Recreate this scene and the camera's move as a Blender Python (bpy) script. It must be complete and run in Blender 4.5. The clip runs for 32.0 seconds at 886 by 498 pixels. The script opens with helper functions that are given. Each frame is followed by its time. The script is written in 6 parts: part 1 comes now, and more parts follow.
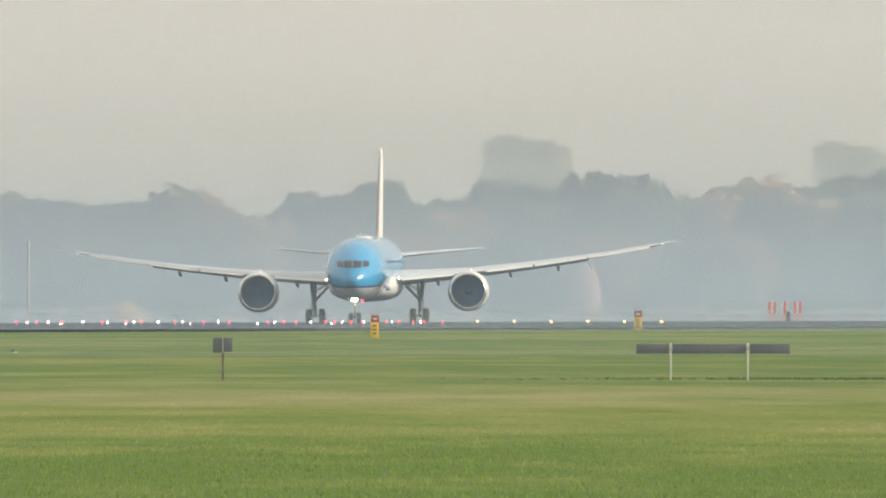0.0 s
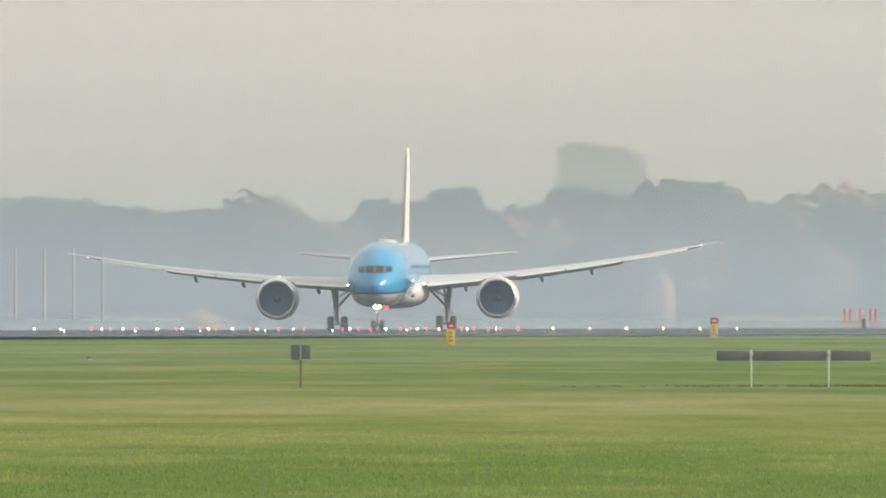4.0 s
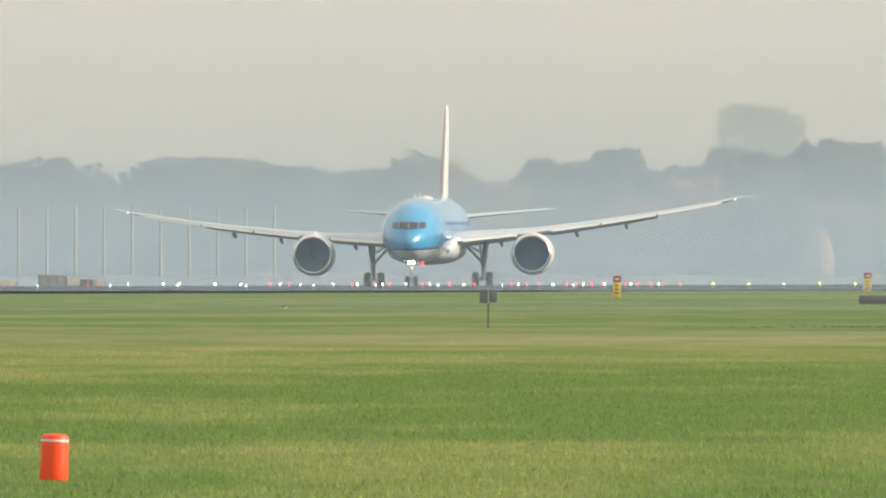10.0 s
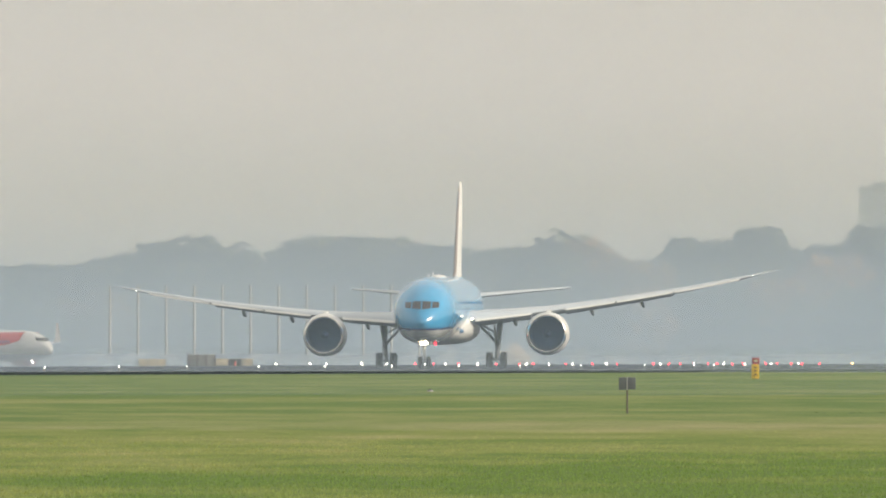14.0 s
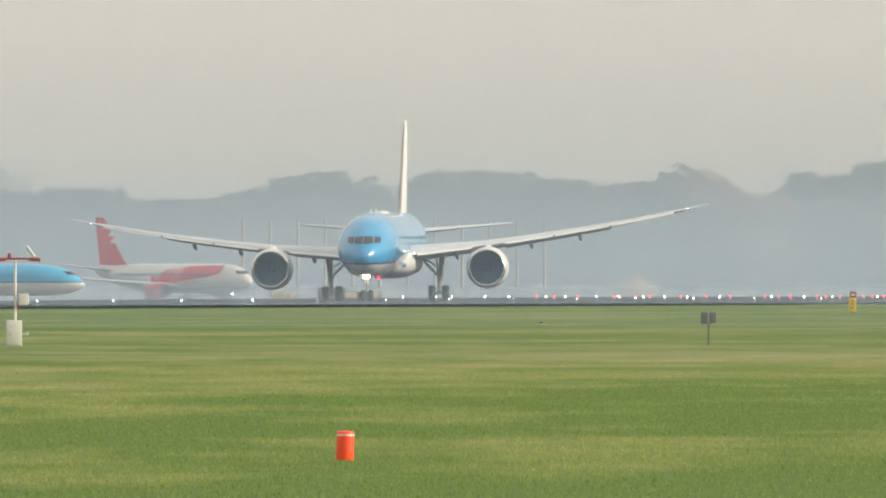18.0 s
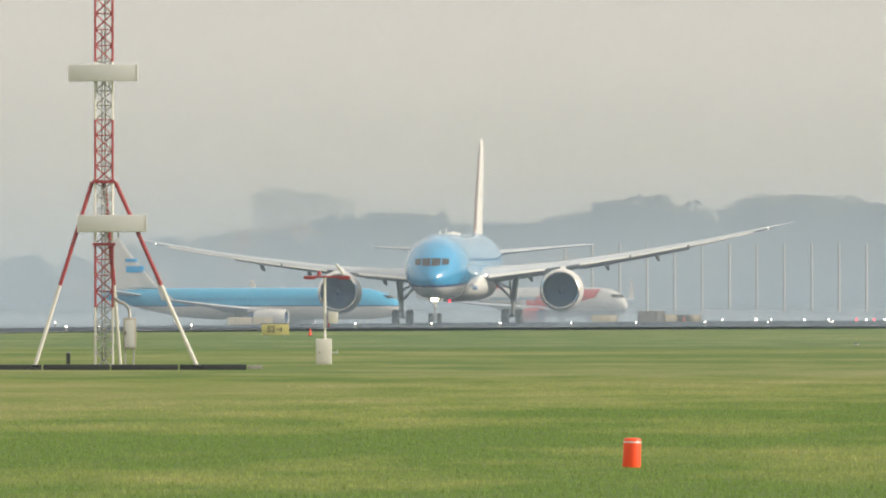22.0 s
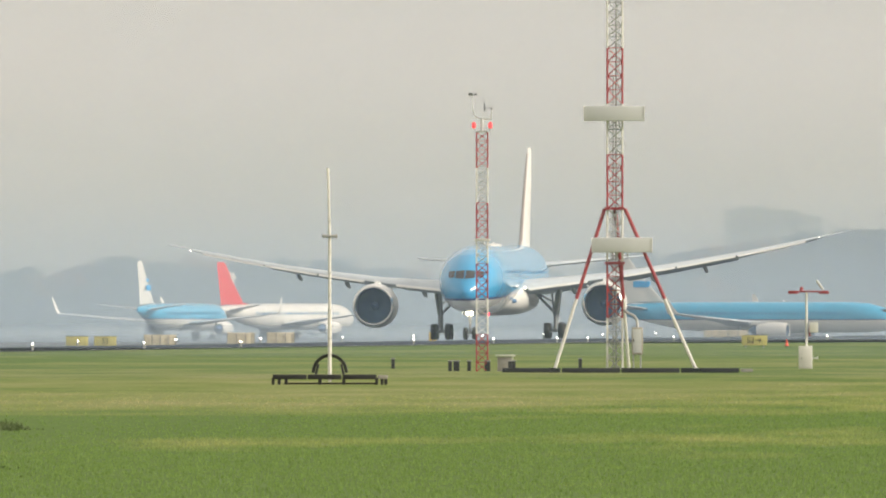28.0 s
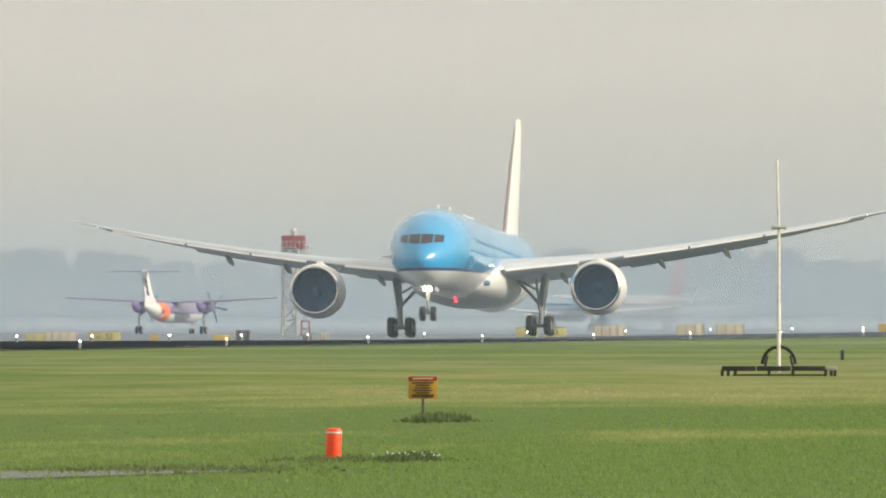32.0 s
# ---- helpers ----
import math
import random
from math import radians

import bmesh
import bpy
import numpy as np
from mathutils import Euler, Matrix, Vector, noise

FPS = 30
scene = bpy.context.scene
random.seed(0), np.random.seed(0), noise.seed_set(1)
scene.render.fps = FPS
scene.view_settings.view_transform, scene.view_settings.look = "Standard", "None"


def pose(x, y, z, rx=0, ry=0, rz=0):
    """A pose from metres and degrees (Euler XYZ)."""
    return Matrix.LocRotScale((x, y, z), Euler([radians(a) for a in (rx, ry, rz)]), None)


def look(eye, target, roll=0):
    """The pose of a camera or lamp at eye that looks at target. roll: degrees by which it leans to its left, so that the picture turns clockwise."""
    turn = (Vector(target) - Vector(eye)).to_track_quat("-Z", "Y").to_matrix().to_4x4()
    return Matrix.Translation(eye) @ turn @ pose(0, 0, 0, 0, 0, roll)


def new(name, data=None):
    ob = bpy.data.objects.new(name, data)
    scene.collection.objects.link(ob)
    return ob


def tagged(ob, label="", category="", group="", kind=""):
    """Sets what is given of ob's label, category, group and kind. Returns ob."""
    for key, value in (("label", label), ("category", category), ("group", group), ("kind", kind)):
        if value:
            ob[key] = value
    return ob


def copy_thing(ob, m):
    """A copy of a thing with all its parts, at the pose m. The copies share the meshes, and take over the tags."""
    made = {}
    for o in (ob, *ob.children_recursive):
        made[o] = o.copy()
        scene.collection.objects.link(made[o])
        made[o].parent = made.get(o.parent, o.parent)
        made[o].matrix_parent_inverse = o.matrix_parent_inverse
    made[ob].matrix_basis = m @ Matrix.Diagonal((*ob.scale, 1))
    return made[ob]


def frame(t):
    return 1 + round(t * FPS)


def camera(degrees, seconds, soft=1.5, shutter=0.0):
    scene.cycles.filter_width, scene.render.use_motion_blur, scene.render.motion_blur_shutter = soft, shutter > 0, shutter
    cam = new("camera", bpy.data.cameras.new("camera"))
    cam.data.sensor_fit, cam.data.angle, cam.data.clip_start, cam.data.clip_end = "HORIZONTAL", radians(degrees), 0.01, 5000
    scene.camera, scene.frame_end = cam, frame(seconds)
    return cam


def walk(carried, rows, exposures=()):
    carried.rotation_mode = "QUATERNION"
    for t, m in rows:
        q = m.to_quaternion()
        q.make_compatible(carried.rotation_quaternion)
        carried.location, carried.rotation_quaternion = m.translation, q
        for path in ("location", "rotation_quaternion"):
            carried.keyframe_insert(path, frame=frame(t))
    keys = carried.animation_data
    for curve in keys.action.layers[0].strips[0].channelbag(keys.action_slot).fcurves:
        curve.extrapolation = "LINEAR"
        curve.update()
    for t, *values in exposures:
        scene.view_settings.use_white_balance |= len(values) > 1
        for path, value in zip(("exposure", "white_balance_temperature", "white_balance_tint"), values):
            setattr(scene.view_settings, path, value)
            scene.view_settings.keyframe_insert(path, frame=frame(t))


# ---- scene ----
# ---- camera ----
cam = camera(2.1388, 32.0, soft=2.0)

PATH = (
    (0, 1.79, 317.02, 2.249, 1.4221, 0.1227, 0.001),
    (0.5, 1.79, 317.54, 2.249, 1.4094, 0.1398, 0.003),
    (1, 1.78, 318.07, 2.248, 1.3732, 0.1425, 0.012),
    (1.5, 1.77, 318.67, 2.247, 1.3474, 0.1475, 0.003),
    (2, 1.76, 319.29, 2.245, 1.3369, 0.1499, 0.002),
    (2.5, 1.75, 320.00, 2.242, 1.2997, 0.1605, -0.001),
    (4.5, 1.73, 321.22, 2.239, 1.1852, 0.1357, -0.024),
    (5, 1.72, 320.70, 2.237, 0.9173, 0.1400, -0.015),
    (5.5, 1.70, 320.06, 2.235, 0.8379, 0.1192, -0.012),
    (6, 1.69, 319.25, 2.236, 0.9864, 0.1276, -0.013),
    (6.5, 1.68, 318.27, 2.237, 0.9545, 0.1480, -0.007),
    (7, 1.68, 317.16, 2.240, 0.8252, 0.1411, -0.010),
    (7.5, 1.68, 313.22, 2.242, 0.8319, 0.1486, -0.009),
    (8, 1.46, 300.88, 2.312, 0.8261, 0.1508, -0.001),
    (8.5, 1.27, 285.69, 2.357, 0.8167, 0.1374, 0.001),
    (9, 1.12, 270.41, 2.349, 0.7859, 0.1403, -0.001),
    (9.5, 0.36, 255.07, 2.245, 0.8374, 0.0002, 0.001),
    (10, -0.38, 239.82, 1.903, 0.8561, 0.0427, 0.010),
    (10.5, -0.13, 225.47, 2.266, 0.8139, 0.0608, 0.001),
    (11, -0.18, 215.45, 2.105, 0.7788, 0.1035, 0.013),
    (11.5, -0.20, 212.58, 2.153, 0.7522, 0.1288, 0.003),
    (12, -0.19, 212.14, 2.145, 0.7171, 0.1297, 0.036),
    (12.5, -0.20, 212.18, 2.153, 0.6928, 0.1307, 0.006),
    (13, -0.20, 214.15, 2.153, 0.6442, 0.1616, 0.013),
    (13.5, -0.10, 217.10, 2.339, 0.6225, 0.1907, 0.002),
    (14, -0.76, 207.09, 2.337, 0.5082, 0.2243, -0.002),
    (14.5, -1.08, 192.09, 2.345, 0.1223, 0.1927, -0.001),
    (16.5, -1.43, 145.58, 2.415, 0.2422, 0.2628, 0.010),
    (17, -1.58, 130.56, 2.474, 0.2306, 0.1688, 0.012),
    (17.5, -0.42, 118.64, 2.638, 0.2182, 0.0644, -0.021),
    (18, -0.40, 116.01, 2.653, 0.1882, 0.0562, -0.028),
    (18.5, -0.40, 116.40, 2.650, 0.1164, 0.0720, -0.036),
    (19, -0.38, 116.96, 2.647, 0.0508, 0.0822, -0.071),
    (19.5, -0.37, 117.46, 2.645, 0.0160, 0.0989, -0.097),
    (20, -0.35, 118.02, 2.646, -0.0032, 0.0936, -0.129),
    (20.5, -0.31, 119.38, 2.623, -0.0324, 0.1086, -0.154),
    (21, -0.34, 121.63, 2.609, -0.1645, 0.1172, -0.144),
    (21.5, -0.34, 122.74, 2.522, -0.3352, 0.1358, -0.019),
    (22, 0.14, 118.35, 2.372, -0.5976, 0.1192, -0.035),
    (22.5, 0.23, 116.35, 2.389, -0.8015, 0.1110, 0.017),
    (23, 0.21, 114.60, 2.403, -0.8263, 0.1140, 0.039),
    (23.5, 0.15, 108.54, 2.445, -0.8592, 0.1178, 0.027),
    (24, -0.02, 95.39, 2.462, -0.8654, 0.1133, 0.027),
    (24.5, -0.18, 80.01, 2.516, -0.8662, 0.1042, 0.033),
    (25, -0.02, 64.52, 2.481, -0.9090, 0.0992, 0.017),
    (25.5, -0.94, 48.98, 2.374, -1.1399, 0.0900, 0.001),
    (26, -0.57, 33.50, 2.325, -1.3785, 0.0994, -0.003),
    (26.5, 0.20, 18.09, 2.312, -1.5051, 0.1177, -0.015),
    (28.5, 1.33, 2.67, 2.261, -1.7627, 0.1647, 0.007),
    (29, 1.33, 2.57, 2.261, -1.8690, 0.1728, 0.004),
    (29.5, 1.33, 2.53, 2.264, -2.2466, 0.1701, -0.022),
    (30, 1.33, 2.65, 2.267, -2.4746, 0.1687, -0.007),
    (30.5, 1.33, 2.64, 2.272, -2.5641, 0.1617, -0.000),
    (31, 1.33, 2.68, 2.275, -2.6121, 0.1530, 0.006),
    (31.5, 1.33, 2.70, 2.276, -2.7397, 0.1402, -0.004),
    (32, 1.33, 2.72, 2.277, -2.8096, 0.1339, -0.007),
)
FLIGHT = (
    (0, 50.19, 2553.38, 0.00, 3.86, 0.35),
    (0.5, 49.27, 2535.97, 0.00, 3.87, 0.35),
    (1, 48.41, 2519.94, 0.00, 3.88, 0.35),
    (1.5, 47.65, 2505.88, 0.00, 3.90, 0.35),
    (2, 46.81, 2493.57, 0.00, 3.93, 0.35),
    (2.5, 46.14, 2482.81, 0.00, 3.97, 0.35),
    (4.5, 42.52, 2446.03, 0.00, 4.00, 0.35),
    (5, 41.55, 2438.03, 0.00, 4.03, 0.35),
    (5.5, 40.54, 2430.15, 0.00, 4.08, 0.35),
    (6, 39.55, 2420.64, 0.00, 4.13, 0.35),
    (6.5, 38.18, 2407.04, 0.00, 4.18, 0.35),
    (7, 36.89, 2392.92, 0.00, 4.25, 0.35),
    (7.5, 35.63, 2381.25, 0.00, 4.31, 0.35),
    (8, 34.37, 2374.08, 0.00, 4.34, 0.35),
    (8.5, 33.07, 2372.01, 0.00, 4.35, 0.35),
    (9, 31.78, 2375.88, 0.00, 4.32, 0.35),
    (9.5, 31.07, 2383.07, -0.01, 4.25, 0.35),
    (10, 30.39, 2387.12, -0.01, 4.18, 0.35),
    (10.5, 28.47, 2385.96, 0.00, 4.12, 0.35),
    (11, 26.85, 2379.52, 0.00, 4.07, 0.35),
    (11.5, 25.22, 2369.53, 0.00, 4.03, 0.35),
    (12, 23.52, 2357.89, 0.00, 3.99, 0.35),
    (12.5, 21.76, 2346.25, 0.00, 3.95, 0.35),
    (13, 20.15, 2335.40, -0.01, 3.92, 0.35),
    (13.5, 18.42, 2325.62, 0.00, 3.88, 0.36),
    (14, 17.83, 2317.01, 0.00, 3.84, 0.37),
    (14.5, 16.20, 2308.09, -0.01, 3.81, 0.38),
    (16.5, 7.75, 2273.50, 0.00, 3.79, 0.41),
    (17, 5.64, 2275.37, 0.00, 3.79, 0.42),
    (17.5, 3.49, 2283.68, 0.00, 3.77, 0.43),
    (18, 1.47, 2291.33, 0.00, 3.78, 0.44),
    (18.5, -0.63, 2294.20, 0.00, 3.82, 0.45),
    (19, -2.82, 2290.14, 0.01, 3.86, 0.46),
    (19.5, -5.35, 2278.00, 0.00, 3.90, 0.47),
    (20, -7.87, 2262.59, 0.00, 3.93, 0.48),
    (20.5, -10.49, 2248.15, 0.00, 3.94, 0.49),
    (21, -13.17, 2237.88, 0.00, 3.91, 0.50),
    (21.5, -16.07, 2233.17, 0.00, 3.87, 0.51),
    (22, -20.63, 2233.26, -0.01, 3.81, 0.52),
    (22.5, -23.72, 2234.28, 0.00, 3.76, 0.52),
    (23, -26.45, 2233.88, 0.00, 3.74, 0.53),
    (23.5, -29.25, 2230.64, 0.00, 3.73, 0.54),
    (24, -31.41, 2227.00, 0.00, 3.75, 0.55),
    (24.5, -33.64, 2224.19, 0.00, 3.79, 0.56),
    (25, -37.58, 2220.78, 0.00, 3.80, 0.57),
    (25.5, -39.89, 2213.06, 0.00, 3.80, 0.58),
    (26, -42.74, 2196.63, -0.01, 3.81, 0.59),
    (26.5, -45.81, 2167.39, 0.00, 3.80, 0.60),
    (28.5, -58.58, 2005.73, 0.00, 3.79, 0.64),
    (29, -61.47, 1960.70, 0.01, 3.78, 0.64),
    (29.5, -64.18, 1912.62, 0.01, 3.79, 0.65),
    (30, -66.66, 1863.22, 0.00, 3.80, 0.66),
    (30.5, -69.60, 1814.12, -0.22, 3.82, 0.67),
    (31, -72.44, 1764.54, -0.77, 3.83, 0.68),
    (31.5, -75.40, 1714.96, -1.41, 3.83, 0.69),
    (32, -78.32, 1665.53, -2.43, 3.82, 0.70),
)
RED_ROWS = (
    (0, -50.5),
    (8, -45.0),
    (14, -34.6),
    (16.5, -31.2),
    (17.5, -28.0),
    (19, -22.4),
    (21, -19.1),
    (23, -18.2),
    (24, -12.6),
    (25.5, -6.0),
    (28.5, 0.0),
    (32, 6.4),
)

walk(cam, [(t, pose(x, y, z, 0, 0, -pan) @ pose(0, 0, 0, 90 + tilt) @ pose(0, 0, 0, 0, 0, roll))
           for t, x, y, z, pan, tilt, roll in PATH],
     exposures=((0.0, 0.0), (9.2, 0.0), (9.6, 0.06), (13.4, 0.1), (14.4, -0.16), (16.6, -0.15), (17.2, -0.12), (17.7, 0.0), (32.0, 0.0)))

# ---- world and sun ----
SUN_EL, SUN_AZ = 22.0, 98.0          # degrees; azimuth clockwise from +y
world = bpy.data.worlds.new("sky")
scene.world = world
world.use_nodes = True
wn, wl = world.node_tree.nodes, world.node_tree.links
bg = wn["Background"]
sky = wn.new("ShaderNodeTexSky")
sky.sky_type, sky.sun_disc = "NISHITA", False
sky.sun_elevation, sky.sun_rotation = radians(SUN_EL), radians(SUN_AZ)
sky.air_density, sky.dust_density, sky.ozone_density = 1.0, 6.0, 1.0
# haze over the whole sky, warmer towards the horizon
co, sp, up = wn.new("ShaderNodeTexCoord"), wn.new("ShaderNodeSeparateXYZ"), wn.new("ShaderNodeMapRange")
wl.new(co.outputs["Generated"], sp.inputs[0])
wl.new(sp.outputs["Z"], up.inputs["Value"])
up.inputs["From Min"].default_value, up.inputs["From Max"].default_value = 0.0, 0.2
haze = wn.new("ShaderNodeMix")
haze.data_type = "RGBA"
haze.inputs[6].default_value, haze.inputs[7].default_value = (7.95, 6.65, 5.1, 1), (7.6, 6.85, 5.8, 1)
wl.new(up.outputs[0], haze.inputs[0])
veil = wn.new("ShaderNodeMix")
veil.data_type = "RGBA"
veil.inputs[0].default_value = 0.8
wl.new(haze.outputs[2], veil.inputs[7])
wl.new(sky.outputs[0], veil.inputs[6])
wl.new(veil.outputs[2], bg.inputs[0])
bg.inputs[1].default_value = 0.157

sun_data = bpy.data.lights.new("sun", "SUN")
sun_data.energy, sun_data.angle, sun_data.color = 4.4, radians(1.2), (1.0, 0.9, 0.74)
sun = new("sun", sun_data)
sun.matrix_world = look((0, 0, 0), (-math.sin(radians(SUN_AZ)) * math.cos(radians(SUN_EL)),
                                    -math.cos(radians(SUN_AZ)) * math.cos(radians(SUN_EL)), -math.sin(radians(SUN_EL))))

# ---- materials ----
def nodes_of(m):
    m.use_nodes = True
    return m.node_tree.nodes, m.node_tree.links, m.node_tree.nodes["Principled BSDF"]


def paint(name, colour, rough=0.45, metal=0.0, vary=0.12, scale=3.0, bump=0.0, coat=0.0):
    """Paint, metal, rubber or plastic with grime at two scales."""
    m = bpy.data.materials.new(name)
    n, l, p = nodes_of(m)
    p.inputs["Roughness"].default_value, p.inputs["Metallic"].default_value = rough, metal
    p.inputs["Coat Weight"].default_value = coat
    co = n.new("ShaderNodeTexCoord")
    a, b = n.new("ShaderNodeTexNoise"), n.new("ShaderNodeTexNoise")
    a.inputs["Scale"].default_value, b.inputs["Scale"].default_value = scale, scale * 9
    for x in (a, b):
        x.inputs["Detail"].default_value = 4
        l.new(co.outputs["Object"], x.inputs["Vector"])
    add = n.new("ShaderNodeMath")
    l.new(a.outputs["Fac"], add.inputs[0])
    l.new(b.outputs["Fac"], add.inputs[1])
    ramp = n.new("ShaderNodeMapRange")
    ramp.inputs["From Min"].default_value, ramp.inputs["From Max"].default_value = 0.7, 1.3
    l.new(add.outputs[0], ramp.inputs["Value"])
    mix = n.new("ShaderNodeMix")
    mix.data_type = "RGBA"
    mix.inputs[6].default_value = (*[c * (1 - vary) for c in colour], 1)
    mix.inputs[7].default_value = (*[min(1, c * (1 + vary * 0.6)) for c in colour], 1)
    l.new(ramp.outputs[0], mix.inputs[0])
    l.new(mix.outputs[2], p.inputs["Base Color"])
    if bump:
        bp = n.new("ShaderNodeBump")
        bp.inputs["Strength"].default_value, bp.inputs["Distance"].default_value = bump, 0.02
        l.new(b.outputs["Fac"], bp.inputs["Height"])
        l.new(bp.outputs[0], p.inputs["Normal"])
    return m


def livery(name, upper, stripe, lower, line, slope=0.0, rough=0.3, width=0.28, nose_y=-99.0, dip=0.0):
    """Fuselage paint in two colours along a waterline (object space), with a stripe between."""
    m = bpy.data.materials.new(name)
    n, l, p = nodes_of(m)
    p.inputs["Roughness"].default_value, p.inputs["Coat Weight"].default_value = rough, 0.6
    co = n.new("ShaderNodeTexCoord")
    sep = n.new("ShaderNodeSeparateXYZ")
    l.new(co.outputs["Object"], sep.inputs[0])
    k = n.new("ShaderNodeMath")
    k.operation = "MULTIPLY_ADD"
    l.new(sep.outputs["Y"], k.inputs[0])
    k.inputs[1].default_value, k.inputs[2].default_value = -slope, -line
    h = n.new("ShaderNodeMath")
    l.new(sep.outputs["Z"], h.inputs[0])
    l.new(k.outputs[0], h.inputs[1])
    dirt = n.new("ShaderNodeTexNoise")
    dirt.inputs["Scale"].default_value, dirt.inputs["Detail"].default_value = 0.7, 6
    l.new(co.outputs["Object"], dirt.inputs["Vector"])
    ramp = n.new("ShaderNodeValToRGB")
    e = ramp.color_ramp.elements
    e[0].color, e[1].color = (*lower, 1), (*upper, 1)
    e[0].position, e[1].position = 0.5 - width / 20, 0.5 + width / 20
    s = ramp.color_ramp.elements.new(0.5 - width / 20 + 0.001)
    s.color = (*stripe, 1)
    s = ramp.color_ramp.elements.new(0.5 + width / 20 - 0.001)
    s.color = (*stripe, 1)
    mr = n.new("ShaderNodeMapRange")
    mr.inputs["From Min"].default_value, mr.inputs["From Max"].default_value = -5, 5
    l.new(h.outputs[0], mr.inputs["Value"])
    l.new(mr.outputs[0], ramp.inputs[0])
    mul = n.new("ShaderNodeMix")
    mul.data_type, mul.blend_type = "RGBA", "MULTIPLY"
    mul.inputs[0].default_value = 0.25
    l.new(ramp.outputs[0], mul.inputs[6])
    l.new(dirt.outputs["Fac"], mul.inputs[7])
    l.new(mul.outputs[2], p.inputs["Base Color"])
    return m


def grass_mat(name, blades=False):
    """Mown airfield grass: green with dry, straw-coloured patches and mowing streaks in world space."""
    m = bpy.data.materials.new(name)
    n, l, p = nodes_of(m)
    p.inputs["Roughness"].default_value = 0.75
    p.inputs["Specular IOR Level"].default_value = 0.05
    geo = n.new("ShaderNodeNewGeometry")
    mp = n.new("ShaderNodeMapping")
    mp.inputs["Scale"].default_value = (0.24, 0.032, 0.0)
    l.new(geo.outputs["Position"], mp.inputs[0])
    big = n.new("ShaderNodeTexNoise")
    big.inputs["Scale"].default_value, big.inputs["Detail"].default_value, big.inputs["Roughness"].default_value = 1.0, 7, 0.62
    l.new(mp.outputs[0], big.inputs["Vector"])
    mp2 = n.new("ShaderNodeMapping")
    mp2.inputs["Scale"].default_value = (0.03, 0.011, 0.0)
    mp2.inputs["Location"].default_value = (3.1, 7.7, 0)
    l.new(geo.outputs["Position"], mp2.inputs[0])
    wide = n.new("ShaderNodeTexNoise")
    wide.inputs["Scale"].default_value, wide.inputs["Detail"].default_value = 1.0, 4
    l.new(mp2.outputs[0], wide.inputs["Vector"])
    add = n.new("ShaderNodeMath")
    add.operation = "MULTIPLY_ADD"
    l.new(wide.outputs["Fac"], add.inputs[0])
    add.inputs[1].default_value = 1.1
    l.new(big.outputs["Fac"], add.inputs[2])
    # the mown, drier belt across the middle of the field
    sep = n.new("ShaderNodeSeparateXYZ")
    l.new(geo.outputs["Position"], sep.inputs[0])
    belt = n.new("ShaderNodeMapRange")
    belt.interpolation_type = "SMOOTHSTEP"
    belt.inputs["From Min"].default_value, belt.inputs["From Max"].default_value = 330, 760
    belt.inputs["To Min"].default_value, belt.inputs["To Max"].default_value = -0.2, 0.12
    l.new(sep.outputs["Y"], belt.inputs["Value"])
    belt2 = n.new("ShaderNodeMapRange")
    belt2.interpolation_type = "SMOOTHSTEP"
    belt2.inputs["From Min"].default_value, belt2.inputs["From Max"].default_value = 860, 1050
    belt2.inputs["To Min"].default_value, belt2.inputs["To Max"].default_value = 0.0, -0.14
    l.new(sep.outputs["Y"], belt2.inputs["Value"])
    a2, a3 = n.new("ShaderNodeMath"), n.new("ShaderNodeMath")
    l.new(add.outputs[0], a2.inputs[0])
    l.new(belt.outputs[0], a2.inputs[1])
    l.new(a2.outputs[0], a3.inputs[0])
    l.new(belt2.outputs[0], a3.inputs[1])
    ramp = n.new("ShaderNodeValToRGB")
    e = ramp.color_ramp.elements
    e[0].position, e[0].color = 0.36, (0.082, 0.138, 0.032, 1)
    e[1].position, e[1].color = 0.95, (0.25, 0.232, 0.112, 1)
    s = e.new(0.55)
    s.color = (0.144, 0.182, 0.052, 1)
    s = e.new(0.74)
    s.color = (0.2, 0.212, 0.09, 1)
    mr = n.new("ShaderNodeMapRange")
    mr.inputs["From Min"].default_value, mr.inputs["From Max"].default_value = 0.55, 1.65
    l.new(a3.outputs[0], mr.inputs["Value"])
    l.new(mr.outputs[0], ramp.inputs[0])
    fine = n.new("ShaderNodeTexNoise")
    fine.inputs["Scale"].default_value, fine.inputs["Detail"].default_value = 1.0, 5
    mp3 = n.new("ShaderNodeMapping")
    mp3.inputs["Scale"].default_value = (4.0, 0.3, 1.0)
    l.new(geo.outputs["Position"], mp3.inputs[0])
    l.new(mp3.outputs[0], fine.inputs["Vector"])
    fr = n.new("ShaderNodeMapRange")
    fr.inputs["To Min"].default_value, fr.inputs["To Max"].default_value = (2.4, 4.0) if blades else (0.6, 1.4)
    l.new(geo.outputs["Random Per Island"] if blades else fine.outputs["Fac"], fr.inputs["Value"])
    grain = n.new("ShaderNodeTexNoise")
    grain.inputs["Scale"].default_value, grain.inputs["Detail"].default_value, grain.inputs["Roughness"].default_value = 1.0, 4, 0.7
    mp4 = n.new("ShaderNodeMapping")
    mp4.inputs["Scale"].default_value = (30.0, 0.24, 1.0)
    l.new(geo.outputs["Position"], mp4.inputs[0])
    l.new(mp4.outputs[0], grain.inputs["Vector"])
    gr = n.new("ShaderNodeMapRange")
    gr.inputs["From Min"].default_value, gr.inputs["From Max"].default_value = 0.3, 0.7
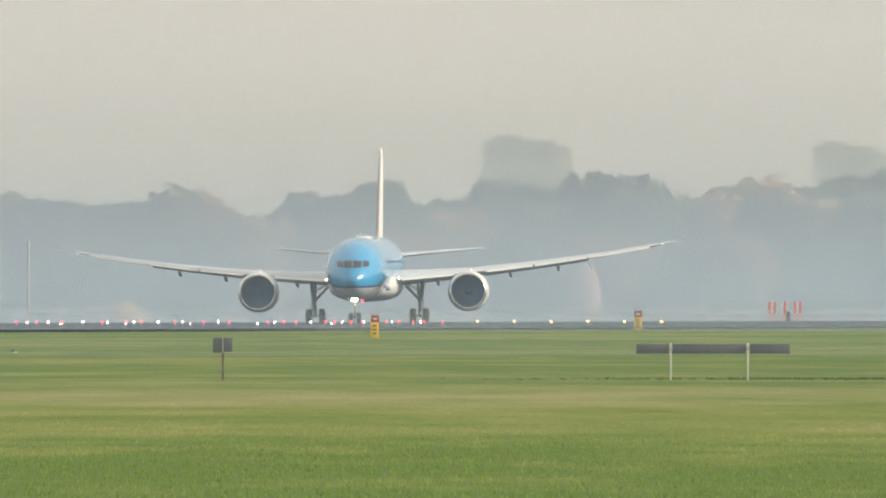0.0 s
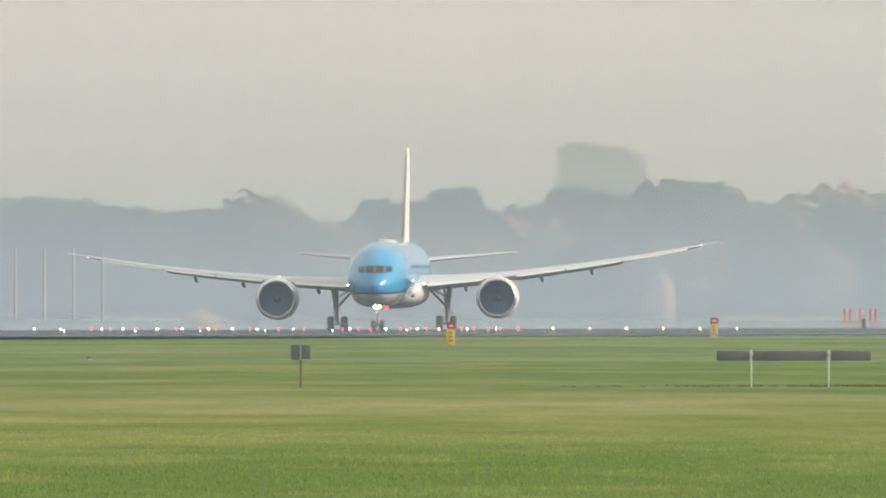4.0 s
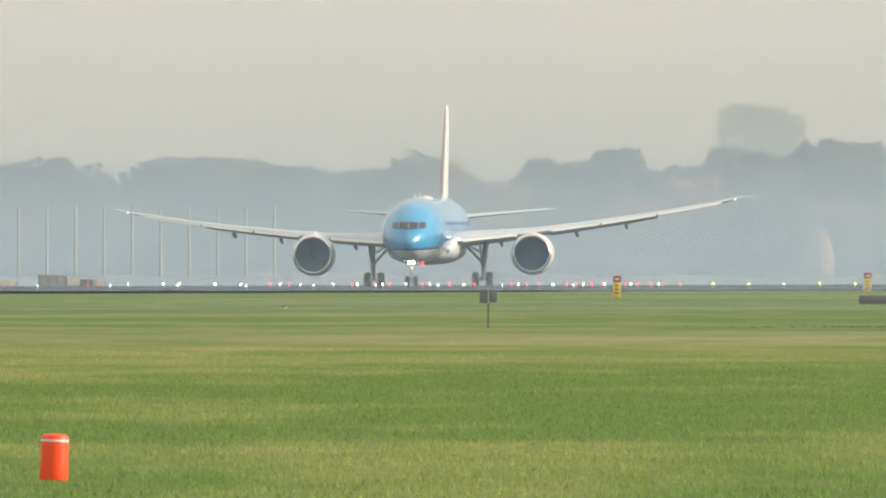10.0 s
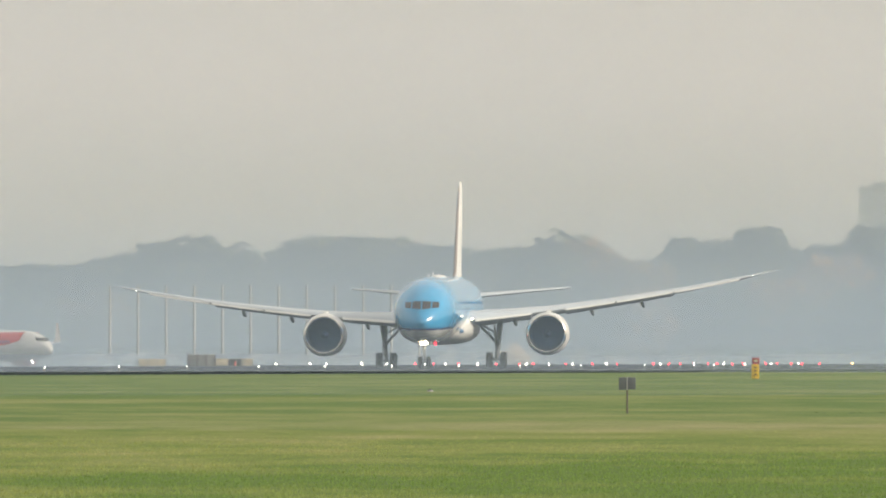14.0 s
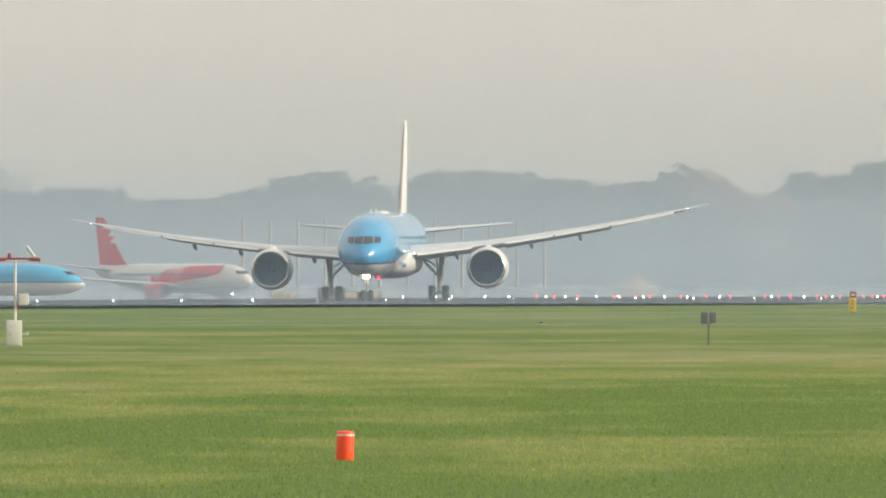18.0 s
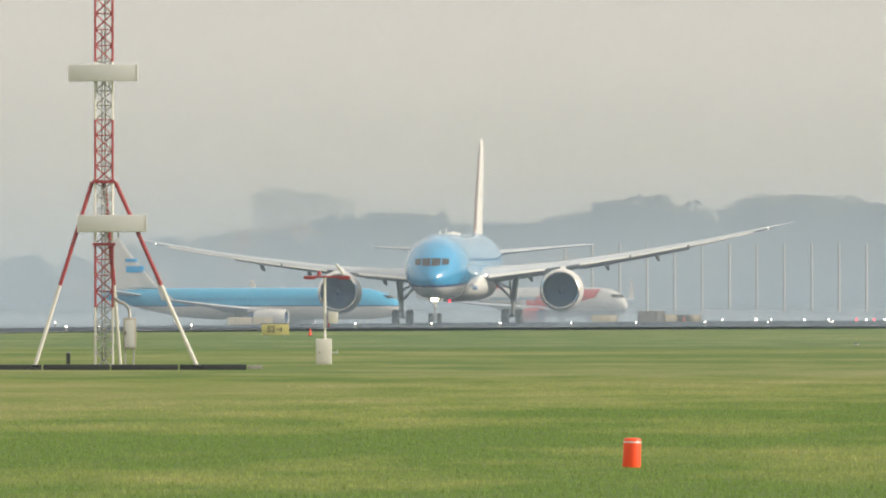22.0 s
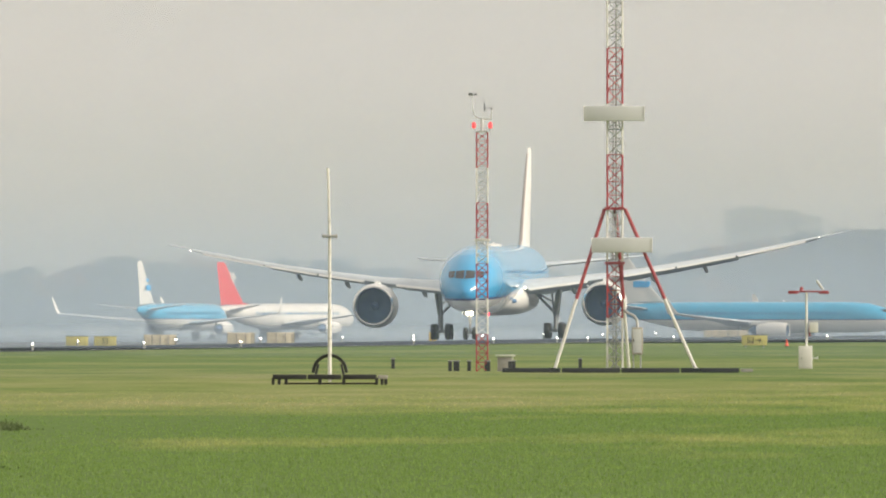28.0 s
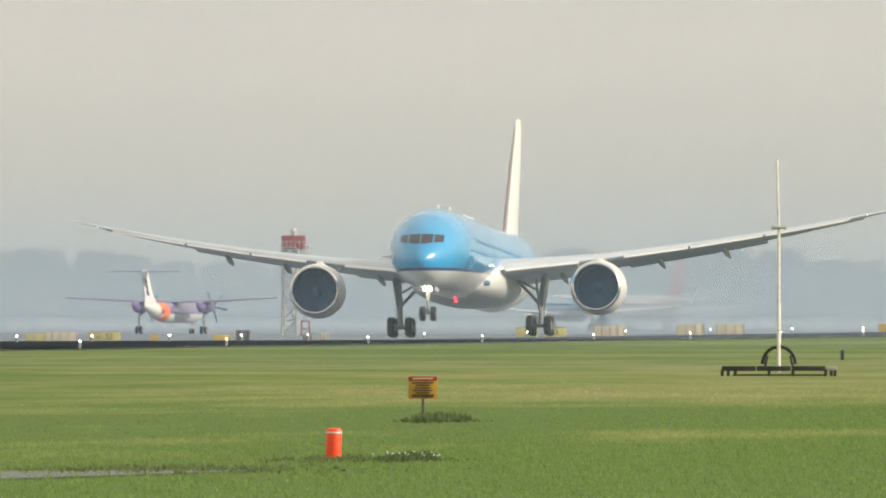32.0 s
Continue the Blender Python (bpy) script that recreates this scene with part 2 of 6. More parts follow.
    gr.inputs["To Min"].default_value, gr.inputs["To Max"].default_value = 0.7, 1.3
    l.new(grain.outputs["Fac"], gr.inputs["Value"])
    fine_mul = n.new("ShaderNodeMath")
    fine_mul.operation = "MULTIPLY"
    l.new(fr.outputs[0], fine_mul.inputs[0])
    l.new(gr.outputs[0], fine_mul.inputs[1])
    mul = n.new("ShaderNodeMix")
    mul.data_type, mul.blend_type = "RGBA", "MULTIPLY"
    mul.inputs[0].default_value = 0.6
    l.new(ramp.outputs[0], mul.inputs[6])
    l.new(fine_mul.outputs[0], mul.inputs[7])
    l.new(mul.outputs[2], p.inputs["Base Color"])
    if blades:
        for s in e:
            s.color = (s.color[0] * 1.04, s.color[1] * 0.94, s.color[2] * 1.22, 1)
        mul.inputs[0].default_value = 0.5
        dif, tra, mixer = n.new("ShaderNodeBsdfDiffuse"), n.new("ShaderNodeBsdfTranslucent"), n.new("ShaderNodeMixShader")
        l.new(mul.outputs[2], dif.inputs[0])
        l.new(mul.outputs[2], tra.inputs[0])
        l.new(dif.outputs[0], mixer.inputs[1])
        l.new(tra.outputs[0], mixer.inputs[2])
        l.new(mixer.outputs[0], n["Material Output"].inputs[0])
    if not blades:
        bp = n.new("ShaderNodeBump")
        bp.inputs["Strength"].default_value, bp.inputs["Distance"].default_value = 0.5, 0.05
        l.new(fine.outputs["Fac"], bp.inputs["Height"])
        l.new(bp.outputs[0], p.inputs["Normal"])
    return m


def leaf_mat(name, a, b, flat=False):
    m = bpy.data.materials.new(name)
    n, l, p = nodes_of(m)
    p.inputs["Roughness"].default_value = 0.7
    geo = n.new("ShaderNodeNewGeometry")
    info = n.new("ShaderNodeObjectInfo")
    mix = n.new("ShaderNodeMix")
    mix.data_type = "RGBA"
    mix.inputs[6].default_value, mix.inputs[7].default_value = (*a, 1), (*b, 1)
    av = n.new("ShaderNodeMath")
    av.operation = "MULTIPLY_ADD"
    l.new(info.outputs["Random"], av.inputs[0])
    av.inputs[1].default_value = 0.7
    sc = n.new("ShaderNodeMath")
    sc.operation = "MULTIPLY"
    sc.inputs[1].default_value = 0.3
    l.new(geo.outputs["Random Per Island"], sc.inputs[0])
    l.new(sc.outputs[0], av.inputs[2])
    l.new(av.outputs[0], mix.inputs[0])
    if flat:
        tra, mixer = n.new("ShaderNodeBsdfTranslucent"), n.new("ShaderNodeMixShader")
        l.new(mix.outputs[2], tra.inputs[0])
        l.new(p.outputs[0], mixer.inputs[1])
        l.new(tra.outputs[0], mixer.inputs[2])
        l.new(mixer.outputs[0], n["Material Output"].inputs[0])
    l.new(mix.outputs[2], p.inputs["Base Color"])
    return m


def haze_sheet_mat(name, alpha, low, tint, z0, z1):
    """A flat tinted sheet that stands in for aerial haze, denser towards the ground."""
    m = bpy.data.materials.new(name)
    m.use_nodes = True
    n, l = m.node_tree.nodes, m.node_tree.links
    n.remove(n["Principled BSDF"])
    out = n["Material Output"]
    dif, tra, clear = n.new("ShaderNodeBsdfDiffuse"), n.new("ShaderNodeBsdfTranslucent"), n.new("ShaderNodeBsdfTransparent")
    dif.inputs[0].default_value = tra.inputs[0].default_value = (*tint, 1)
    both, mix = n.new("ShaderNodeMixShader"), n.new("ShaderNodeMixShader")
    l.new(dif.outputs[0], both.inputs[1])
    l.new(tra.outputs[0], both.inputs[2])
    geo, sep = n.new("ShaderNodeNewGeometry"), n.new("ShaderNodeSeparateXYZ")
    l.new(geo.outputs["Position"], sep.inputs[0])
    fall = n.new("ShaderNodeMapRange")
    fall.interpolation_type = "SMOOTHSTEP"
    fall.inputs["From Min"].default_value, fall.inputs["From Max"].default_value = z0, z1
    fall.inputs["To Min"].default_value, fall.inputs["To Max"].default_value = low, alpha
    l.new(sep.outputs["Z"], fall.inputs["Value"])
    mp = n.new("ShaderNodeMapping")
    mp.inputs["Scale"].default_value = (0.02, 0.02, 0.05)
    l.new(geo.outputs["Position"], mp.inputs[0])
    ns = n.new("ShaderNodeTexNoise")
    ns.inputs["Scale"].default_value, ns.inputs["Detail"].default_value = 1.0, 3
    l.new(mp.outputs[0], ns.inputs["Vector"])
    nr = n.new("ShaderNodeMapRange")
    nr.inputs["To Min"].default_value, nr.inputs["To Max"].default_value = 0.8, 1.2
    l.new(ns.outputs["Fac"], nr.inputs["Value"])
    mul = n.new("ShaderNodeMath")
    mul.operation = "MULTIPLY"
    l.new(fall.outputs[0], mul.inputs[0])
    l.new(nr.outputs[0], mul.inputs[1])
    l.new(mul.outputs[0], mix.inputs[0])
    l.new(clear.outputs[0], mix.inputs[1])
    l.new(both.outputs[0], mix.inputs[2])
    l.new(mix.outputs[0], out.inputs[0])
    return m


def glow(name, colour, power):
    m = bpy.data.materials.new(name)
    n, l, p = nodes_of(m)
    p.inputs["Base Color"].default_value = (*colour, 1)
    p.inputs["Emission Color"].default_value = (*colour, 1)
    p.inputs["Emission Strength"].default_value = power
    return m


M = dict(
    grass=grass_mat("mown_grass"), blades=grass_mat("grass_blades", True),
    asphalt=paint("asphalt", (0.045, 0.058, 0.08), 0.85, vary=0.3, scale=0.2, bump=0.3),
    tarmac=paint("old_tarmac", (0.13, 0.14, 0.155), 0.85, vary=0.2, scale=1.5, bump=0.2),
    concrete=paint("concrete", (0.32, 0.31, 0.29), 0.85, vary=0.2, scale=0.6, bump=0.2),
    marking=paint("runway_paint", (0.62, 0.62, 0.6), 0.7, vary=0.3, scale=0.5),
    white=paint("white_paint", (0.68, 0.68, 0.67), 0.35, vary=0.08, scale=0.8, coat=0.2),
    wing=paint("wing_grey", (0.48, 0.53, 0.59), 0.35, vary=0.08, scale=0.6, coat=0.15),
    belly=paint("fairing_grey", (0.5, 0.5, 0.5), 0.4, vary=0.1, scale=0.6),
    fairing=paint("shaded_edge_grey", (0.3, 0.26, 0.25), 0.45, vary=0.1, scale=1.0),
    blue=paint("sky_blue_paint", (0.04, 0.37, 0.76), 0.3, vary=0.06, scale=0.6, coat=0.25),
    navy=paint("dark_blue_paint", (0.01, 0.05, 0.22), 0.35),
    lip=paint("bare_metal_lip", (0.72, 0.72, 0.72), 0.22, metal=1.0, vary=0.05),
    galvanised=paint("dull_galvanised_pole", (0.42, 0.43, 0.43), 0.6, vary=0.2, scale=2),
    steel=paint("galvanised_steel", (0.5, 0.51, 0.52), 0.45, metal=0.6, vary=0.15, scale=6),
    # inlet and fan: the blue of the haze is mixed into their colours
    dark=paint("hazed_inlet_blue", (0.05, 0.14, 0.28), 0.6, vary=0.2),
    fan=paint("hazed_fan_metal", (0.08, 0.16, 0.3), 0.55, metal=0.1),
    tyre=paint("tyre_rubber", (0.02, 0.02, 0.022), 0.8, vary=0.2, scale=6),
    gear=paint("gear_grey", (0.36, 0.37, 0.38), 0.4, metal=0.3),
    cabin=paint("cabin_window", (0.08, 0.25, 0.45), 0.2, vary=0.1),
    # bluish grey: haze over the far pavement is put into its colour
    apron=paint("haze_tinted_apron", (0.17, 0.2, 0.235), 0.85, vary=0.2, scale=0.05),
    glass=paint("cockpit_glass", (0.035, 0.03, 0.035), 0.08, vary=0.1),
    red=paint("red_paint", (0.29, 0.022, 0.03), 0.4, vary=0.12, scale=4),
    orange=paint("orange_plastic", (0.85, 0.07, 0.015), 0.45, vary=0.1, scale=6),
    yellow=paint("yellow_panel", (0.72, 0.46, 0.02), 0.5, vary=0.12, scale=4),
    straw=paint("pale_yellow_panel", (0.56, 0.5, 0.16), 0.5, vary=0.12, scale=2),
    cream=paint("cream_container_paint", (0.66, 0.58, 0.42), 0.55, vary=0.15, scale=1.5),
    grey=paint("grey_board", (0.115, 0.13, 0.15), 0.55, vary=0.15, scale=4),
    panel=paint("antenna_panel_grey", (0.58, 0.6, 0.62), 0.4, vary=0.06, scale=2),
    cabinet=paint("cabinet_white", (0.66, 0.66, 0.64), 0.45, vary=0.1, scale=4),
    black=paint("black_rubber", (0.018, 0.02, 0.024), 0.6, vary=0.2, scale=6),
    ink=paint("black_ink", (0.02, 0.02, 0.02), 0.6),
    wood=paint("weathered_post", (0.10, 0.085, 0.07), 0.8, vary=0.2, scale=8, bump=0.3),
    tail_orange=paint("tangerine_paint", (0.85, 0.16, 0.02), 0.35),
    violet=paint("violet_paint", (0.14, 0.10, 0.26), 0.35),
    crimson=paint("signal_red_paint", (0.62, 0.07, 0.08), 0.35, vary=0.08, scale=0.7),
    facade=paint("pale_facade", (0.6, 0.62, 0.63), 0.7, vary=0.12, scale=0.1),
    # cream of the halls; on stair towers it also paints sunlight
    facade_lit=paint("sunlit_cream_facade", (0.72, 0.68, 0.58), 0.7, vary=0.1, scale=0.1),
    pane=paint("office_glass", (0.08, 0.1, 0.12), 0.15, vary=0.1, scale=0.3),
    bark=paint("bark", (0.09, 0.07, 0.05), 0.9, vary=0.3, scale=3, bump=0.4),
    leaves=leaf_mat("summer_leaves", (0.015, 0.035, 0.02), (0.17, 0.18, 0.085)),
    autumn=leaf_mat("autumn_leaves", (0.24, 0.18, 0.07), (0.5, 0.3, 0.12)),
    weeds=leaf_mat("weed_leaves", (0.06, 0.1, 0.035), (0.16, 0.2, 0.085), True),
    lamp_white=glow("white_lamp_glow", (1.0, 0.93, 0.8), 13),
    lamp_and_glint=glow("landing_light_and_glint_glow", (1.0, 0.86, 0.55), 24),
    lamp_red=glow("red_lamp_glow", (1.0, 0.015, 0.04), 9),
    lamp_amber=glow("amber_lamp_glow", (1.0, 0.5, 0.12), 16),
    lens_red=glow("red_beacon_glow", (0.9, 0.04, 0.05), 1.0),
)
M["asphalt"].node_tree.nodes["Principled BSDF"].inputs["Specular IOR Level"].default_value = 0.05
M["apron"].node_tree.nodes["Principled BSDF"].inputs["Specular IOR Level"].default_value = 0.05

# ---- mesh helpers ----
def part(name, bm, material, parent, label="", smooth=True):
    """Links a bmesh as one mesh object under a thing or a part."""
    me = bpy.data.meshes.new(name)
    bmesh.ops.recalc_face_normals(bm, faces=bm.faces[:])
    bm.to_mesh(me)
    bm.free()
    me.materials.append(material)
    if smooth:
        me.shade_smooth()
        me.set_sharp_from_angle(angle=radians(38))
    ob = new(name, me)
    ob.parent = parent
    if label:
        ob["label"] = label
    return ob


def thing(name, label, category, m=None, group="", kind=""):
    ob = new(name)
    ob.empty_display_size = 0.5
    if m is not None:
        ob.matrix_basis = m
    return tagged(ob, label, category, group, kind)


def box(bm, cx, cy, cz, sx, sy, sz, rot=None, bevel=0.0):
    """A box by its centre and sizes, with a bevelled edge if asked."""
    m = Matrix.Translation((cx, cy, cz)) @ (rot or Matrix()) @ Matrix.Diagonal((sx, sy, sz, 1))
    r = bmesh.ops.create_cube(bm, size=1.0, matrix=m)
    if bevel:
        es = {e for v in r["verts"] for e in v.link_edges}
        bmesh.ops.bevel(bm, geom=list(es), offset=bevel, segments=2, affect="EDGES", profile=0.6)
    return bm


def rod(bm, p, q, r0, r1=None, n=8, caps=True):
    """A round bar from p to q."""
    p, q = Vector(p), Vector(q)
    d = q - p
    m = Matrix.Translation((p + q) / 2) @ d.to_track_quat("Z", "Y").to_matrix().to_4x4()
    bmesh.ops.create_cone(bm, cap_ends=caps, cap_tris=False, segments=n, radius1=r0, radius2=r0 if r1 is None else r1,
                          depth=d.length, matrix=m)
    return bm


def loft(bm, rings, close=True, cap=(True, True)):
    """A skin over a list of closed rings of equal length."""
    vs = [[bm.verts.new(p) for p in ring] for ring in rings]
    n = len(vs[0])
    for a, b in zip(vs, vs[1:]):
        for i in range(n if close else n - 1):
            j = (i + 1) % n
            bm.faces.new((a[i], a[j], b[j], b[i]))
    if cap[0]:
        bm.faces.new(vs[0])
    if cap[1]:
        bm.faces.new(vs[-1])
    return bm


def ring_y(y, cx, cz, rx, rz, n=36, power=2.0):
    """A ring round the y axis."""
    out = []
    for i in range(n):
        a = 2 * math.pi * i / n
        c, s = math.cos(a), math.sin(a)
        out.append((cx + rx * math.copysign(abs(c) ** (2 / power), c), y, cz + rz * math.copysign(abs(s) ** (2 / power), s)))
    return out


def spin_y(bm, profile, cx, cz, n=32, squash=1.0):
    """Turns a list of (y, radius) about an axis along y."""
    vs = [[bm.verts.new((cx + r * math.cos(2 * math.pi * i / n), y, cz + r * squash * math.sin(2 * math.pi * i / n))) for i in range(n)]
          for y, r in profile]
    for a, b in zip(vs, vs[1:]):
        for i in range(n):
            j = (i + 1) % n
            bm.faces.new((a[i], a[j], b[j], b[i]))
    return bm


def foil(le, chord, thick, up=(0, 0, 1), n=8, droop=0.0):
    """An aerofoil section in the y-z plane at leading edge le, chord along +y; up: the way of its thickness."""
    le, up = Vector(le), Vector(up)
    pts = []
    xs = [0.5 * (1 - math.cos(math.pi * k / n)) for k in range(n + 1)]

    def half(x):
        return thick * chord * 5 * (0.2969 * math.sqrt(x) - 0.126 * x - 0.3516 * x * x + 0.2843 * x ** 3 - 0.1015 * x ** 4)
    for x in xs:
        pts.append(le + Vector((0, x * chord, -droop * x * x * chord)) + up * (half(x) + 0.02 * chord * math.sin(math.pi * x)))
    for x in reversed(xs[1:-1]):
        pts.append(le + Vector((0, x * chord, -droop * x * x * chord)) + up * (-half(x) * 0.8 + 0.02 * chord * math.sin(math.pi * x)))
    return [tuple(p) for p in pts]


def wheel(name, parent, x, y, z, r, w):
    """A tyre with its rim, axle along x."""
    bm = bmesh.new()
    prof = [(-w / 2, r * 0.55), (-w / 2, r * 0.82), (-w * 0.42, r * 0.94), (-w * 0.25, r), (w * 0.25, r), (w * 0.42, r * 0.94), (w / 2, r * 0.82), (w / 2, r * 0.55)]
    loft(bm, [[(a, q * math.cos(2 * math.pi * i / 20), q * math.sin(2 * math.pi * i / 20)) for i in range(20)] for a, q in prof], cap=(False, False))
    t = part(name, bm, M["tyre"], parent)
    t.location = (x, y, z)
    bm = bmesh.new()
    prof = [(-w * 0.3, r * 0.1), (-w * 0.32, r * 0.3), (-w * 0.45, r * 0.56), (w * 0.45, r * 0.56), (w * 0.32, r * 0.3), (w * 0.3, r * 0.1)]
    loft(bm, [[(a, q * math.cos(2 * math.pi * i / 16), q * math.sin(2 * math.pi * i / 16)) for i in range(16)] for a, q in prof])
    part("rim", bm, M["gear"], t)
    return t

# ---- the large structure: ground, runway, haze sheets, sky's edge ----
def sheet(name, pts, z, mat, label, category, parent=None):
    bm = bmesh.new()
    bm.faces.new([bm.verts.new((x, y, z)) for x, y in pts])
    bmesh.ops.triangulate(bm, faces=bm.faces[:])
    if bm.faces[:] and sum(f.normal.z for f in bm.faces) < 0:
        bmesh.ops.reverse_faces(bm, faces=bm.faces[:])
    me = bpy.data.meshes.new(name)
    bm.to_mesh(me)
    bm.free()
    me.materials.append(mat)
    ob = new(name, me)
    ob.parent = parent
    return tagged(ob, label, category, kind="structure")


# near edge of the runway and how it draws away
EDGE = ((-420, 620), (-150, 905), (-118, 1000), (-78, 1170), (-60, 1520), (-45, 1780), (-27, 1960), (3, 2080), (23, 2150), (52, 2190), (85, 2280), (160, 2420), (420, 2800))



def land(x, y):
    """Height of the land: it falls away gently beyond the runway."""
    far = float(np.interp(x, [p[0] for p in EDGE], [p[1] for p in EDGE])) * 1.16 + 120
    return -min(1.65, max(0.0, 0.0021 * (y - far)))


def ground_sheet():
    bm = bmesh.new()
    xs = [-4200, -1200, -400] + [-160 + 10 * k for k in range(33)] + [400, 1200, 4200]
    ys = [-1500, -400, -60] + [40 * k for k in range(0, 76)] + [3100, 3300, 3600, 4000, 4900]
    rnd = random.Random(3)
    grid = [[bm.verts.new((x, y, 1.25 * land(x, y) + (rnd.uniform(-0.03, 0.02) if 640 < y < 1000 and abs(x) < 150 else -0.02))) for x in xs] for y in ys]
    for a, b in zip(grid, grid[1:]):
        for i in range(len(xs) - 1):
            bm.faces.new((a[i], a[i + 1], b[i + 1], b[i]))
    me = bpy.data.meshes.new("ground")
    bm.to_mesh(me)
    bm.free()
    me.materials.append(M["grass"])
    me.shade_smooth()
    tagged(new("ground", me), "flat airfield grass with straw-coloured dry patches", "ground", kind="structure")


ground_sheet()

runway = sheet("runway", list(EDGE) + [(x, y + 120 + 0.16 * y) for x, y in reversed(EDGE)], 0.03, M["asphalt"], "dark grey asphalt runway beyond the grass", "runway")


def apron():
    bm = bmesh.new()
    rows = []
    for x in [-420, -300] + [-220 + 20 * k for k in range(23)] + [300, 420]:
        far = float(np.interp(x, [p[0] for p in EDGE], [p[1] for p in EDGE])) * 1.16 + 119
        rows.append([bm.verts.new((x, y, land(x, y) + 0.02)) for y in [far + (3900 - far) * (k / 12) ** 1.5 for k in range(13)]])
    for a, b in zip(rows, rows[1:]):
        for k in range(12):
            bm.faces.new((a[k], b[k], b[k + 1], a[k + 1]))
    me = bpy.data.meshes.new("apron")
    bm.to_mesh(me)
    bm.free()
    me.materials.append(M["apron"])
    tagged(new("apron", me), "grey taxiways beyond the runway, coloured bluish for the haze", "taxiway", kind="structure")


apron()
# paved shoulder line on the near side
line = []
for x, y in EDGE:
    line.append((x, y + 9))
back = [(x, y + 15) for x, y in reversed(EDGE)]
sheet("edge_line", line + back, 0.045, M["marking"], "worn white runway edge line", "marking")


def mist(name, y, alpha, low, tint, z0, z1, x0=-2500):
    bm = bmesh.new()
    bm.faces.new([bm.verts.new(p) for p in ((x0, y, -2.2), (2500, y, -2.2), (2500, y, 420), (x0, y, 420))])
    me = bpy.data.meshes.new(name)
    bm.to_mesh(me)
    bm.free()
    me.materials.append(haze_sheet_mat(name, alpha, low, tint, z0, z1))
    tagged(new(name, me), "flat translucent sheet standing in for haze over the field", "mist", group="mist layers", kind="stuff")


# aerial haze put into flat sheets; each tint paints its airlight
BLUE_AIRLIGHT = (0.5, 0.64, 0.84)
mist("mist", 840, 0.07, 0.05, BLUE_AIRLIGHT, 0.0, 2.2)
mist("mist", 1260, 0.11, 0.09, BLUE_AIRLIGHT, 0.0, 2.3)
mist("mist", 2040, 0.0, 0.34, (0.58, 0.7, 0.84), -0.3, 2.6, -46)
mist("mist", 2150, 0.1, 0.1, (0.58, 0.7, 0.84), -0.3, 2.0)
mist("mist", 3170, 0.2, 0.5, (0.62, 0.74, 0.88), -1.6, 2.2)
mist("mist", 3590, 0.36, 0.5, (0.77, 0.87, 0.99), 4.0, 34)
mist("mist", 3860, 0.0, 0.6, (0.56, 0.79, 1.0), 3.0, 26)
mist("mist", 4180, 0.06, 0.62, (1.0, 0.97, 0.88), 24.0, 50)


def grass_tufts():
    """Short tufts all over the near field, joined."""
    rng = np.random.default_rng(11)
    xs, ys = [], []
    for n, x0, x1, y0, y1 in ((34000, -26, 4, 276, 400), (30000, -16, 14, 400, 560), (26000, -8, 22, 560, 760), (16000, -34, 16, 400, 700)):
        xs.append(rng.uniform(x0, x1, n) + rng.normal(0, 2.5, n))
        ys.append(np.maximum(276, y0 + (y1 - y0) * rng.random(n) ** 1.2 + rng.normal(0, 28, n)))
    x, y = np.repeat(np.concatenate(xs), 3), np.repeat(np.concatenate(ys), 3)
    n = len(x)
    a, w = rng.uniform(0, 6.28, n), rng.uniform(0.006, 0.014, n)
    h = rng.uniform(0.012, 0.04, n) * np.where(rng.random(n) < 0.04, 1.7, 1.0)
    x, y = x + rng.uniform(-0.05, 0.05, n), y + rng.uniform(-0.05, 0.05, n)
    dx, dy = w * np.cos(a), w * np.sin(a)
    foot = np.full(n, -0.03)
    tri = np.stack([np.stack([x - dx, y - dy, foot], -1), np.stack([x + dx, y + dy, foot], -1),
                    np.stack([x + rng.uniform(-0.03, 0.03, n), y + rng.uniform(-0.03, 0.03, n), h], -1)], 1)
    verts, faces = tri.reshape(-1, 3).tolist(), np.arange(3 * n).reshape(-1, 3).tolist()
    me = bpy.data.meshes.new("grass")
    me.from_pydata(verts, [], faces)
    me.materials.append(M["blades"])
    tagged(new("grass", me), "short mown green grass with straw blades", "grass", kind="stuff")


grass_tufts()

# ---- the airliner that takes off ----
HULL = ((-31.0, 4.00, 0.05, 0.05), (-30.85, 4.01, 0.45, 0.42), (-30.3, 4.10, 1.0, 0.97), (-29.4, 4.28, 1.58, 1.54), (-28.2, 4.52, 2.08, 2.06),
        (-26.6, 4.80, 2.5, 2.5), (-24.5, 5.00, 2.75, 2.76), (-22.0, 5.10, 2.87, 2.88), (-19.0, 5.14, 2.89, 2.92), (-8.0, 5.14, 2.89, 2.92),
        (4.0, 5.14, 2.89, 2.92), (13.0, 5.14, 2.89, 2.92), (18.0, 5.45, 2.74, 2.76), (23.0, 5.85, 2.2, 2.22), (27.0, 6.25, 1.42, 1.52),
        (30.0, 6.60, 0.65, 0.82), (31.6, 6.75, 0.2, 0.35))


def hull_at(rows, y):
    ys = [r[0] for r in rows]
    return [float(np.interp(y, ys, [r[k] for r in rows])) for k in (1, 2, 3)]


def hull_y(rows, x, z, lo, hi):
    """Where the skin of the nose stands at height z and x off the middle."""
    for _ in range(30):
        mid = (lo + hi) / 2
        c, a, b = hull_at(rows, mid)
        if (x / a) ** 2 + ((z - c) / b) ** 2 > 1:
            lo = mid
        else:
            hi = mid
    return hi


